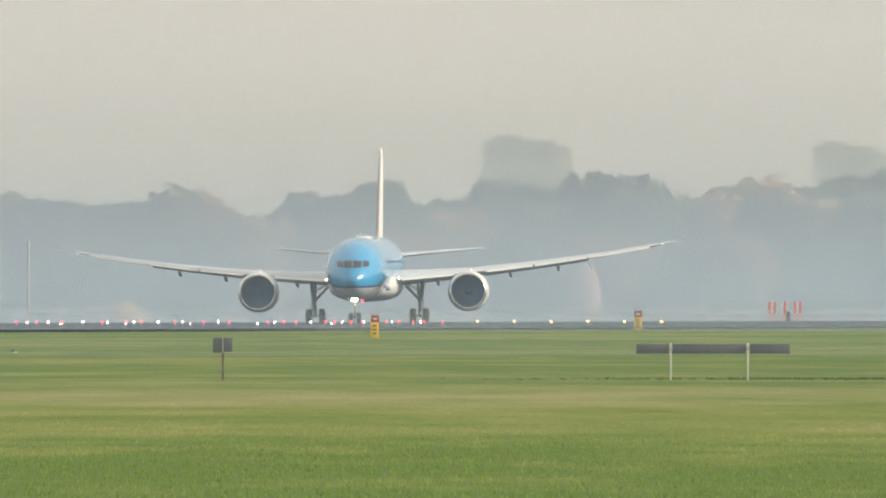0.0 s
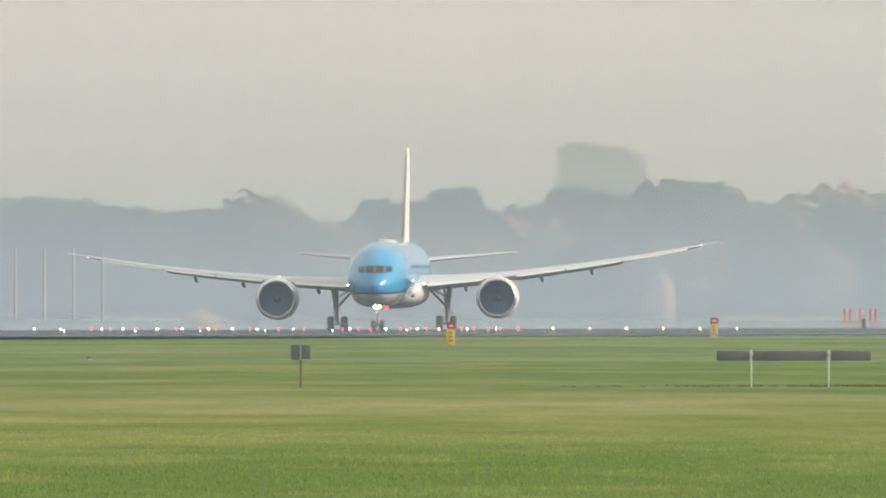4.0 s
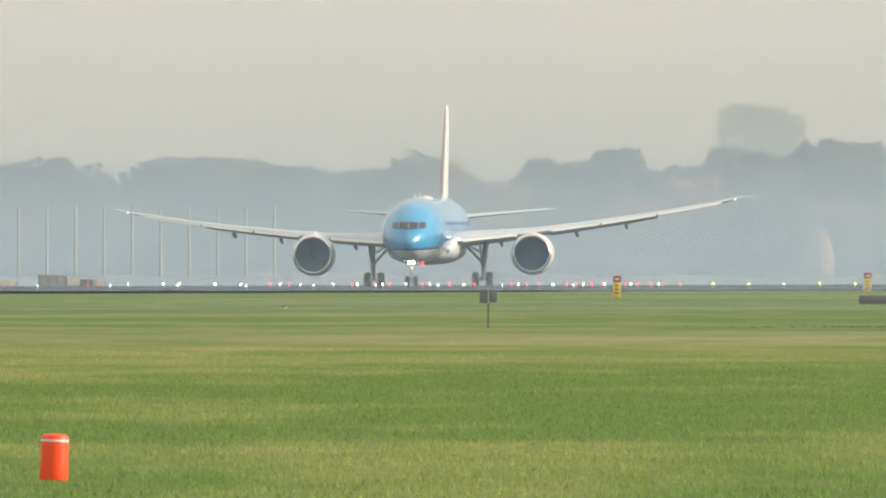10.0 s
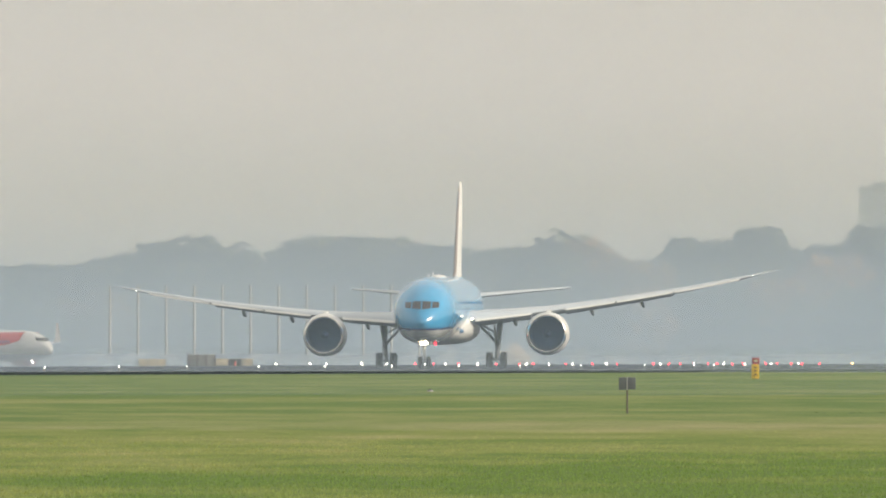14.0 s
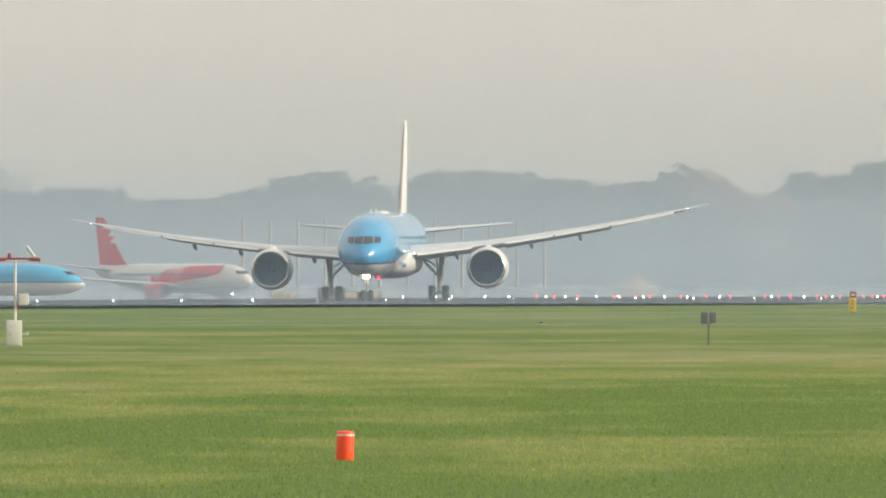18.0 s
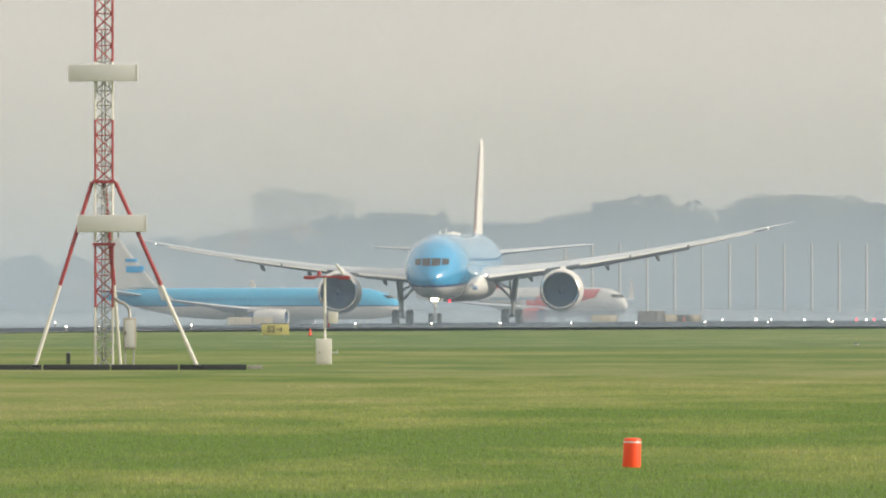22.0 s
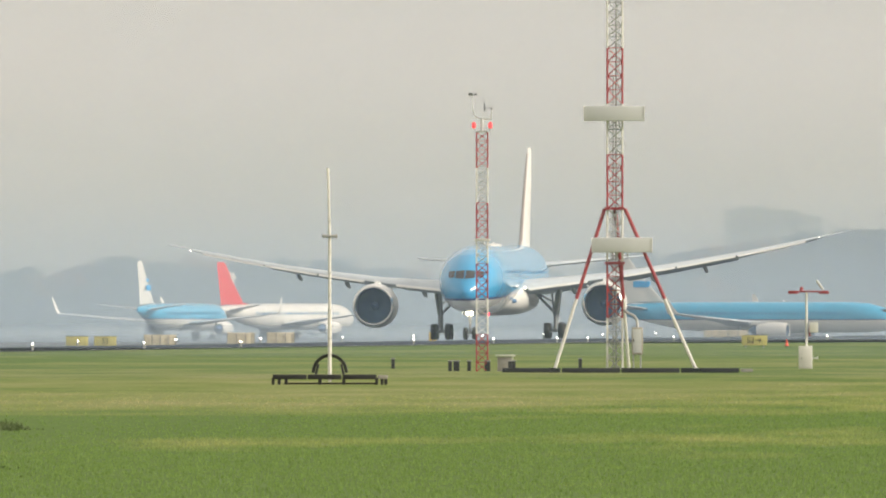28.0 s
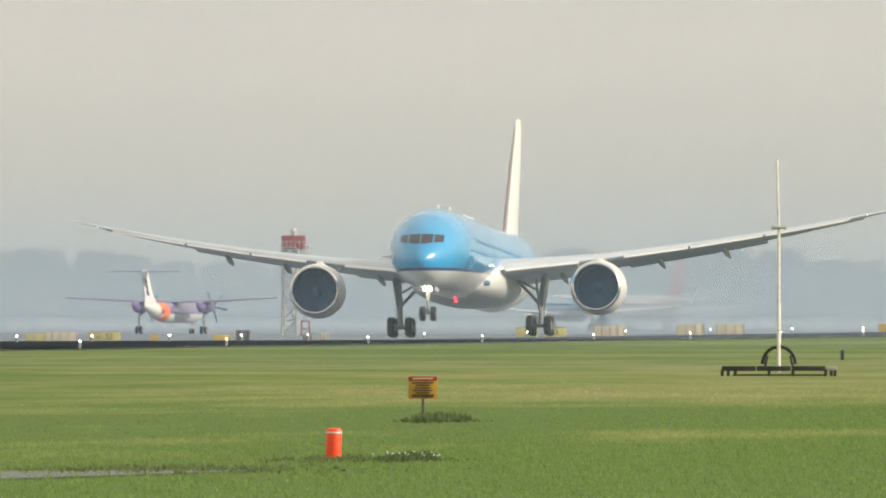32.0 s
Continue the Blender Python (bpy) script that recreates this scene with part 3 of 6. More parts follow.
def skin_patch(rows, x0, x1, z0, z1, lo, hi, out=0.03, n=5, taper=0.0):
    """A pane that follows the nose."""
    bm = bmesh.new()
    grid = []
    for i in range(n + 1):
        row = []
        x = x0 + (x1 - x0) * i / n
        for k in range(4):
            z = z0 + taper * abs(x) + (z1 - taper * 0.5 * abs(x) - z0 - taper * abs(x)) * k / 3
            row.append(bm.verts.new((x, hull_y(rows, x, z, lo, hi) - out, z + out * 0.5)))
        grid.append(row)
    for a, b in zip(grid, grid[1:]):
        for k in range(3):
            bm.faces.new((a[k], b[k], b[k + 1], a[k + 1]))
    return bm


def smooth_rings(rows, n=40, steps=3):
    out = []
    for k in range(len(rows) - 1):
        for s in range(steps):
            y = rows[k][0] + (rows[k + 1][0] - rows[k][0]) * s / steps
            c, a, b = hull_at(rows, y)
            out.append(ring_y(y, 0, c, a, b, n))
    c, a, b = hull_at(rows, rows[-1][0])
    out.append(ring_y(rows[-1][0], 0, c, a, b, n))
    return out


def wing_z(x, lift):
    return float(np.interp(x, (0, 2.6, 10, 16, 22, 27, 30), (3.85, 4.0, 4.68, 5.43, 6.33, 7.22, 7.83))) + lift * (x / 30) ** 2


def main_gear(root, s):
    x = 4.9 * s
    g = part("main_gear", rod(rod(bmesh.new(), (x, 0, 0.7), (x * 1.02, 0.1, 2.4), 0.16), (x * 1.02, 0.1, 2.3), (x * 1.08, 0.2, 4.5), 0.24, n=10), M["gear"], root)
    bm = bmesh.new()
    box(bm, x, 0, 0.72, 0.3, 1.7, 0.3, bevel=0.08)
    for y in (-0.74, 0.74):
        rod(bm, (x - 0.8, y, 0.7), (x + 0.8, y, 0.7), 0.11)
    part("bogie_beam", bm, M["gear"], g)
    bm = bmesh.new()
    rod(bm, (x, 0.05, 2.2), (x - 1.7 * s, 0.0, 4.0), 0.11)
    rod(bm, (x, 0.05, 3.1), (x - 1.5 * s, -0.1, 3.9), 0.08)
    rod(bm, (x, -0.1, 1.6), (x - 0.1 * s, -1.3, 3.9), 0.09)
    part("side_brace", bm, M["gear"], g)
    bm = bmesh.new()
    rod(bm, (x + 0.25 * s, 0.2, 1.1), (x + 0.35 * s, 0.45, 1.9), 0.06)
    rod(bm, (x + 0.35 * s, 0.45, 1.9), (x + 0.2 * s, 0.2, 2.6), 0.06)
    part("torque_link", bm, M["gear"], g)
    part("gear_door", box(bmesh.new(), x + 0.42 * s, 0.25, 3.2, 0.07, 1.5, 2.0, pose(0, 0, 0, 0, 8 * s, 0), bevel=0.02), M["white"], root)
    for y in (-0.74, 0.74):
        for dx in (-0.62, 0.62):
            wheel("tyre", root, x + dx, y, 0.69, 0.69, 0.52)


def engine(root, s):
    x, z, y0 = 9.88 * s, 2.98, -9.4
    bm = bmesh.new()
    spin_y(bm, [(y0 + 0.16, 1.74), (y0 + 0.55, 1.83), (y0 + 1.3, 1.93), (y0 + 2.4, 1.93), (y0 + 3.6, 1.8), (y0 + 4.8, 1.6), (y0 + 5.3, 1.46), (y0 + 5.25, 1.36), (y0 + 4.4, 1.4)], x, z, 40, 0.99)
    nac = part("nacelle", bm, M["white"], root, "white engine nacelle with dark inlet")
    bm = bmesh.new()
    spin_y(bm, [(y0 + 0.45, 1.43), (y0 + 0.15, 1.49), (y0 + 0.02, 1.56), (y0, 1.62), (y0 + 0.05, 1.69), (y0 + 0.16, 1.745)], x, z, 40, 0.99)
    part("inlet_lip", bm, M["lip"], nac, "polished metal inlet lip")
    bm = bmesh.new()
    spin_y(bm, [(y0 + 0.45, 1.43), (y0 + 1.0, 1.42), (y0 + 1.75, 1.45), (y0 + 1.76, 0.1)], x, z, 40, 0.99)
    part("inlet_duct", bm, M["dark"], nac)
    bm = bmesh.new()
    for k in range(18):
        a = 2 * math.pi * k / 18
        c, sn = math.cos(a), math.sin(a)
        r = [(0.32, -0.10, 1.60), (0.9, -0.16, 1.42), (1.40, -0.10, 1.5)]
        q = [(0.32, 0.06, 1.72), (0.9, 0.18, 1.70), (1.40, 0.30, 1.70)]
        va = [bm.verts.new((x + rr * c - t * sn, y0 + yy - 0.1, z + rr * sn + t * c)) for rr, t, yy in r]
        vb = [bm.verts.new((x + rr * c - t * sn, y0 + yy - 0.1, z + rr * sn + t * c)) for rr, t, yy in q]
        for i in range(2):
            bm.faces.new((va[i], va[i + 1], vb[i + 1], vb[i]))
    part("fan_blades", bm, M["fan"], nac)
    bm = bmesh.new()
    spin_y(bm, [(y0 + 0.75, 0.02), (y0 + 0.85, 0.12), (y0 + 1.1, 0.24), (y0 + 1.55, 0.36)], x, z, 20)
    part("spinner", bm, M["fan"], nac, "grey fan spinner")
    bm = bmesh.new()
    spin_y(bm, [(y0 + 4.2, 1.1), (y0 + 5.4, 0.95), (y0 + 6.5, 0.68), (y0 + 6.6, 0.3), (y0 + 7.3, 0.05)], x, z, 24)
    part("exhaust_cone", bm, M["steel"], nac)
    bm = bmesh.new()
    zt = wing_z(10.1, 0)
    loft(bm, [[(x - w, y, a), (x + w, y, a), (x + w, y, b), (x - w, y, b)] for y, w, a, b in
              ((y0 + 1.9, 0.05, z + 1.7, z + 1.86), (y0 + 3.2, 0.24, z + 1.3, z + 2.15), (y0 + 5.4, 0.26, z + 1.2, zt + 0.05), (y0 + 8.0, 0.2, z + 1.5, zt))])
    part("pylon", bm, M["white"], root)
    # nacelle strake
    part("strake", box(bmesh.new(), x - 1.35 * s, y0 + 2.2, z + 1.42, 0.04, 1.2, 0.45, pose(0, 0, 0, 0, -42 * s, 0)), M["white"], nac)


def wing(root, s, lift):
    rows = []
    for x, le, ch, th in ((1.6, -9.6, 13.2, 0.13), (2.9, -8.6, 12.0, 0.13), (6.0, -6.4, 9.6, 0.12), (9.8, -3.9, 7.4, 0.11), (14, -1.2, 6.1, 0.105),
                          (18, 1.4, 4.9, 0.10), (22, 3.95, 3.8, 0.10), (25.5, 6.2, 2.9, 0.10), (27.2, 7.4, 2.4, 0.10)):
        rows.append(foil((x * s, le, wing_z(x, lift) + 0.1), ch, th, n=9, droop=0.05))
    w = part("wing", loft(bmesh.new(), rows), M["wing"], root, "light grey swept wing bent upward")
    rows = []
    for x, le, ch, th in ((27.22, 7.4, 2.4, 0.10), (28.3, 8.5, 1.75, 0.09), (29.3, 9.9, 1.05, 0.08), (30.0, 11.3, 0.4, 0.08)):
        rows.append(foil((x * s, le, wing_z(x, lift) + 0.1), ch, th, n=7))
    part("raked_tip", loft(bmesh.new(), rows), M["wing"], w)
    # slats stand off the leading edge
    for x0, x1 in ((3.6, 8.4), (11.4, 15.6), (15.8, 20.6), (20.8, 26.4)):
        rows = []
        for k in range(4):
            x = x0 + (x1 - x0) * k / 3
            le = float(np.interp(x, (2.9, 9.8, 18, 27.2), (-8.6, -3.9, 1.4, 7.4)))
            ch = float(np.interp(x, (2.9, 9.8, 18, 27.2), (1.3, 0.95, 0.75, 0.5)))
            rows.append(foil((x * s, le - 0.42, wing_z(x, lift) - 0.06), ch, 0.2, n=6, droop=-0.3))
        part("slat", loft(bmesh.new(), rows), M["white"], w, "white slat drooped for take-off")
    # flaps, drooped for take-off
    for x0, x1 in ((3.2, 8.6), (11.0, 20.5)):
        rows = []
        for k in range(4):
            x = x0 + (x1 - x0) * k / 3
            le = float(np.interp(x, (2.9, 9.8, 14, 22), (2.6, 2.9, 4.3, 7.3)))
            ch = float(np.interp(x, (2.9, 9.8, 14, 22), (2.2, 1.7, 1.4, 1.1)))
            rows.append(foil((x * s, le, wing_z(x, lift) - 0.1), ch, 0.12, n=6, droop=0.16))
        part("flap", loft(bmesh.new(), rows), M["wing"], w, "grey flap lowered a little")
    for x in (6.6, 13.4, 17.8):
        le = float(np.interp(x, (2.9, 9.8, 14, 18), (1.0, 1.2, 2.4, 4.4)))
        zz = wing_z(x, lift) - 0.42
        bm = bmesh.new()
        loft(bm, [ring_y(le + d, x * s, zz - q, r, r * 1.5, 10) for d, r, q in ((-1.6, 0.04, -0.15), (-0.8, 0.13, 0.0), (0.6, 0.17, 0.1), (2.0, 0.12, 0.25), (3.0, 0.03, 0.36))])
        part("flap_fairing", bm, M["gear"], w, "grey flap track fairing")
    bm = bmesh.new()
    bmesh.ops.create_uvsphere(bm, u_segments=10, v_segments=6, radius=0.032, matrix=Matrix.Translation((27.6 * s, 7.45, wing_z(27.4, lift) + 0.12)))
    part("wingtip_light", bm, M["lamp_white"], w, "white wingtip light, lit")
    # sun glint at the wing root, added as a glowing ball
    bm = bmesh.new()
    bmesh.ops.create_uvsphere(bm, u_segments=12, v_segments=8, radius=0.07, matrix=Matrix.Translation((3.35 * s, -8.75, wing_z(3.2, lift) + 0.2)))
    part("landing_light", bm, M["lamp_and_glint"], w, "small glowing ball standing in for a wing root sun glint")
    return w


WINGS = []


def airliner():
    root = thing("airliner", "sky-blue and white twin-engine jet airliner rolling on the runway", "airliner")
    skin = livery("airliner_livery", (0.028, 0.34, 0.68), (0.01, 0.04, 0.2), (0.76, 0.76, 0.74), 4.3, 0.03, rough=0.22, width=0.2)
    part("fuselage", loft(bmesh.new(), smooth_rings(HULL)), skin, root, "sky-blue upper hull, white belly, dark blue line between")
    for x0, x1 in ((-1.5, -0.93), (-0.83, -0.05), (0.05, 0.83), (0.93, 1.5)):
        part("windscreen", skin_patch(HULL, x0, x1, 5.14, 5.88, -31, -20, taper=0.1), M["glass"], root, "dark cockpit window")
    # cabin windows and doors along the sides
    for s in (-1, 1):
        bm = bmesh.new()
        for k in range(44):
            y = -21.5 + k * 0.86
            if 0 < k < 43 and k % 14 == 0:
                continue
            c, a, b = hull_at(HULL, y)
            zz = 5.75
            xx = a * math.sqrt(max(0, 1 - ((zz - c) / b) ** 2)) + 0.012
            box(bm, s * xx, y, zz, 0.02, 0.2, 0.3)
        tagged(part("cabin_windows", bm, M["cabin"], root), kind="stuff")
        for y in (-9.6, 6.6, 19.4):
            c, a, b = hull_at(HULL, y)
            bm = bmesh.new()
            n = 7
            vs = []
            for k in range(n + 1):
                zz = 4.25 + 1.95 * k / n
                xx = a * math.sqrt(max(0, 1 - ((zz - c) / b) ** 2)) + 0.008
                vs.append((bm.verts.new((s * xx, y - 0.55, zz)), bm.verts.new((s * xx, y + 0.55, zz))))
            for p0, p1 in zip(vs, vs[1:]):
                bm.faces.new((p0[0], p0[1], p1[1], p1[0]))
            part("cabin_door", bm, skin, root)
    # wing-to-body fairing
    bm = bmesh.new()
    loft(bm, [ring_y(y, 0, z, rx, rz, 28, 2.5) for y, z, rx, rz in ((-13.5, 3.4, 0.5, 0.4), (-11.5, 3.5, 2.3, 1.05), (-8, 3.6, 3.25, 1.5), (-3, 3.65, 3.4, 1.62), (3, 3.65, 3.3, 1.6), (7, 3.7, 2.6, 1.3), (10.5, 3.7, 0.6, 0.5))])
    part("belly_fairing", bm, M["white"], root)
    for s in (-1, 1):
        bm = bmesh.new()
        box(bm, s * 2.3, -11.0, 3.35, 0.3, 0.9, 0.55, pose(0, 0, 0, 0, -28 * s, -18 * s), bevel=0.08)
        part("air_inlet", bm, M["dark"], root, "dark air inlet under the wing root")
        WINGS.append(wing(root, s, 0.0))
        engine(root, s)
        main_gear(root, s)
        rows = [foil((x * s, y, z), ch, 0.09, n=7) for x, y, z, ch in ((0.6, 23.6, 6.25, 6.2), (1.6, 24.3, 6.35, 5.5), (5.5, 27.1, 6.72, 3.7), (9.2, 29.8, 7.05, 2.1), (9.9, 30.7, 7.12, 1.2))]
        part("tailplane", loft(bmesh.new(), rows), M["wing"], root, "grey horizontal tailplane")
    rows = [foil((0, y, z), ch, th, up=(1, 0, 0), n=8) for y, z, ch, th in ((19.5, 7.9, 10.5, 0.03), (21.6, 8.4, 8.4, 0.045), (23.0, 10.2, 7.4, 0.05), (26.0, 13.5, 5.7, 0.065), (28.7, 16.2, 3.7, 0.06), (29.6, 16.75, 2.4, 0.05))]
    fin = part("tail_fin", loft(bmesh.new(), rows), M["white"], root, "tall white tail fin")
    # darker strip puts the shade of the fin's front edge into colour
    bm = bmesh.new()
    for p0, p1, r0, r1 in (((0, 19.6, 7.92), (0, 21.58, 8.42), 0.12, 0.15), ((0, 21.58, 8.42), (0, 22.96, 10.2), 0.15, 0.14), ((0, 22.96, 10.2), (0, 25.96, 13.5), 0.14, 0.11), ((0, 25.96, 13.5), (0, 28.66, 16.2), 0.11, 0.07)):
        rod(bm, p0, p1, r0, r1, n=8)
    part("leading_edge", bm, M["fairing"], fin, "brownish-grey strip for the fin's shaded leading edge")
    bm = bmesh.new()
    for z0, z1, y0, y1 in ((13.2, 14.5, 27.2, 30.2), (14.75, 15.3, 28.2, 30.0)):
        for s in (-1, 1):
            box(bm, s * 0.16, (y0 + y1) / 2, (z0 + z1) / 2, 0.05, y1 - y0, z1 - z0, pose(0, 0, 0, 38))
    part("fin_marking", bm, M["blue"], fin, "blue marking bars on the fin")
    # antennas and beacons
    for y, h in ((-19.5, 0.35), (-12.5, 0.55), (-4.0, 0.4)):
        bm = bmesh.new()
        loft(bm, [[(-0.05, y, 7.95), (0.05, y, 7.95), (0.05, y + 0.6, 7.95), (-0.05, y + 0.6, 7.95)], [(-0.03, y + 0.3, 8.0 + h), (0.03, y + 0.3, 8.0 + h), (0.03, y + 0.6, 8.0 + h), (-0.03, y + 0.6, 8.0 + h)]])
        part("antenna_blade", bm, M["white"], root)
    bm = bmesh.new()
    loft(bm, [ring_y(y, 0, 8.04, rx, rz, 14) for y, rx, rz in ((-6.5, 0.1, 0.05), (-5.6, 0.6, 0.2), (-3.4, 0.7, 0.22), (-1.8, 0.1, 0.05))])
    part("radome_bulge", bm, M["white"], root)
    for z, y in ((2.1, -9.0),):
        bm = bmesh.new()
        bmesh.ops.create_uvsphere(bm, u_segments=10, v_segments=6, radius=0.1, matrix=Matrix.Translation((0.0, y, z)))
        part("beacon", bm, M["lamp_red"], root, "red anti-collision beacon, lit")
    # nose gear
    bm = bmesh.new()
    rod(bm, (0, -25.8, 0.5), (0, -25.75, 1.7), 0.1)
    rod(bm, (0, -25.75, 1.6), (0, -25.5, 3.3), 0.16)
    rod(bm, (-0.5, -25.8, 0.52), (0.5, -25.8, 0.52), 0.08)
    g = part("nose_gear", bm, M["gear"], root)
    bm = bmesh.new()
    rod(bm, (0, -25.7, 1.9), (0, -24.2, 3.0), 0.08)
    rod(bm, (0, -26.0, 0.9), (0, -26.25, 1.3), 0.05)
    rod(bm, (0, -26.25, 1.3), (0, -25.95, 1.7), 0.05)
    part("drag_brace", bm, M["gear"], g)
    for s in (-1, 1):
        wheel("tyre", root, 0.38 * s, -25.8, 0.51, 0.51, 0.38)
        part("gear_door", box(bmesh.new(), 0.62 * s, -25.2, 2.55, 0.05, 2.4, 0.95, pose(0, 0, 0, 0, 10 * s, 0), bevel=0.02), M["white"], root)
        bm = bmesh.new()
        rod(bm, (0.2 * s, -25.98, 2.2), (0.2 * s, -26.12, 2.2), 0.09, 0.12, n=16)
        part("taxi_light", bm, M["lamp_and_glint"], g, "nose gear landing light, lit")
    return root


plane = airliner()

# ---- instruments and boards on the near field ----
def lettering(parent, text, size, m, mat, name="lettering"):
    """Flat raised characters of the built-in font as a mesh."""
    cu = bpy.data.curves.new(name, "FONT")
    cu.body, cu.size, cu.align_x, cu.align_y, cu.extrude = text, size, "CENTER", "CENTER", 0.01
    tmp = bpy.data.objects.new(name, cu)
    me = bpy.data.meshes.new_from_object(tmp)
    bpy.data.objects.remove(tmp)
    me.materials.append(mat)
    ob = new(name, me)
    ob.parent, ob.matrix_basis = parent, m
    return ob


FACE = pose(0, 0, 0, 90)      # stands lettering up, facing -y


def grey_board_on_post():
    r = thing("field_sign", "small grey board on a thin dark post in the grass", "sign", pose(12.14, 982.6, 0))
    r.scale = (0.88, 0.88, 0.87)
    part("post", rod(bmesh.new(), (0, 0, -0.1), (0, 0, 1.3), 0.035, n=8), M["wood"], r, "dark weathered post")
    bm = bmesh.new()
    box(bm, -0.17, -0.05, 1.12, 0.29, 0.04, 0.48, bevel=0.01)
    box(bm, 0.16, -0.05, 1.13, 0.30, 0.04, 0.46, bevel=0.01)
    b = part("board", bm, M["grey"], r)
    part("seam", box(bmesh.new(), -0.006, -0.075, 1.12, 0.03, 0.02, 0.48), M["steel"], b)
    part("cap", rod(bmesh.new(), (0, 0, 1.3), (0, 0, 1.37), 0.05, 0.03), M["grey"], r)


def barrier():
    r = thing("barrier", "long grey beam on two pale posts in the grass", "barrier", pose(26.1, 988.3, 0))
    r.scale = (0.88, 0.88, 0.9)
    for x in (-1.36, 1.12):
        p = part("post", box(bmesh.new(), x, 0, 0.52, 0.055, 0.055, 1.24, bevel=0.01), M["panel"], r, "pale upright post")
        part("bracket", box(bmesh.new(), x, -0.05, 1.0, 0.11, 0.05, 0.12, bevel=0.01), M["steel"], p)
    for x0, x1 in ((-2.47, -1.42), (-1.34, 1.06), (1.18, 2.47)):
        bm = bmesh.new()
        box(bm, (x0 + x1) / 2, 0.0, 0.96, x1 - x0, 0.06, 0.31, bevel=0.02)
        part("beam", bm, M["grey"], r)


def marker(x, y, lean, h, rad, group):
    r = thing("marker", "bright orange-red cylindrical marker with a pale band near its top", "marker", pose(x, y, 0, 0, lean, 0), group)
    bm = bmesh.new()
    prof = [(0.0, rad), (0.02, rad * 1.04), (h * 0.45, rad * 0.99), (h * 0.78, rad * 1.0), (h * 0.97, rad * 0.98), (h, rad * 0.9)]
    loft(bm, [[(q * math.cos(2 * math.pi * i / 24), q * math.sin(2 * math.pi * i / 24), z) for i in range(24)] for z, q in prof])
    b = part("body", bm, M["orange"], r)
    bm = bmesh.new()
    loft(bm, [[(q * math.cos(2 * math.pi * i / 24), q * math.sin(2 * math.pi * i / 24), z) for i in range(24)] for z, q in ((h * 0.86, rad * 1.015), (h * 0.91, rad * 1.015))], cap=(False, False))
    part("band", bm, M["white"], b, "pale reflective band")
    bm = bmesh.new()
    loft(bm, [[(q * math.cos(2 * math.pi * i / 24), q * math.sin(2 * math.pi * i / 24), z) for i in range(24)] for z, q in ((h, rad * 0.9), (h + 0.012, rad * 0.7), (h + 0.016, 0.02))], cap=(False, True))
    part("lid", bm, M["orange"], b)


def warning_board():
    r = thing("warning_sign", "weathered yellow warning board with a red head on a dark post", "sign", pose(-21.94, 468.8, 0))
    r.scale = (0.95, 0.95, 0.96)
    part("post", box(bmesh.new(), 0, 0.03, 0.42, 0.055, 0.05, 0.96, bevel=0.008), M["wood"], r)
    b = part("board", box(bmesh.new(), 0, 0, 0.67, 0.6, 0.03, 0.46, bevel=0.012), paint("aged_yellow_panel", (0.42, 0.25, 0.03), 0.55, vary=0.25, scale=9), r)
    part("head", box(bmesh.new(), 0, -0.012, 0.855, 0.596, 0.03, 0.085, bevel=0.004), M["red"], b, "red head strip")
    for z, w in ((0.855, 0.42), (0.765, 0.44), (0.715, 0.30), (0.66, 0.34), (0.61, 0.42), (0.56, 0.28), (0.515, 0.46), (0.485, 0.44)):
        part("text_bar", box(bmesh.new(), 0, -0.024 if z < 0.8 else -0.029, z, w, 0.008, 0.022), M["ink"] if z < 0.8 else M["cream"], b)


def lattice(root, z0, z1, w, cell, mats, r_leg=0.035, r_brace=0.016, bands=(), tri=False):
    """Square lattice mast in painted sections: bands is a list of (z, material key) from below."""
    corners = [(-w / 2, -w / 2), (w / 2, -w / 2), (w / 2, w / 2), (-w / 2, w / 2)]
    for k, (za, key) in enumerate(bands):
        zb = bands[k + 1][0] if k + 1 < len(bands) else z1
        s = None
        for x, y in corners:
            o = part("mast_leg", rod(bmesh.new(), (x, y, za), (x, y, zb), r_leg, n=6), M[key], root, "red mast leg" if key == "red" else "white mast leg")
            s = s or o
        n = max(1, round((zb - za) / cell))
        bm = bmesh.new()
        for i in range(n):
            a, b = za + (zb - za) * i / n, za + (zb - za) * (i + 1) / n
            for j in range(4):
                p, q = corners[j], corners[(j + 1) % 4]
                rod(bm, (*p, a), (*q, b), r_brace, n=4, caps=False)
                if not tri:
                    rod(bm, (*q, a), (*p, b), r_brace, n=4, caps=False)
                rod(bm, (*p, b), (*q, b), r_brace, n=4, caps=False)
        part("bracing", bm, M[key] if key == "red" else M["steel"], s)


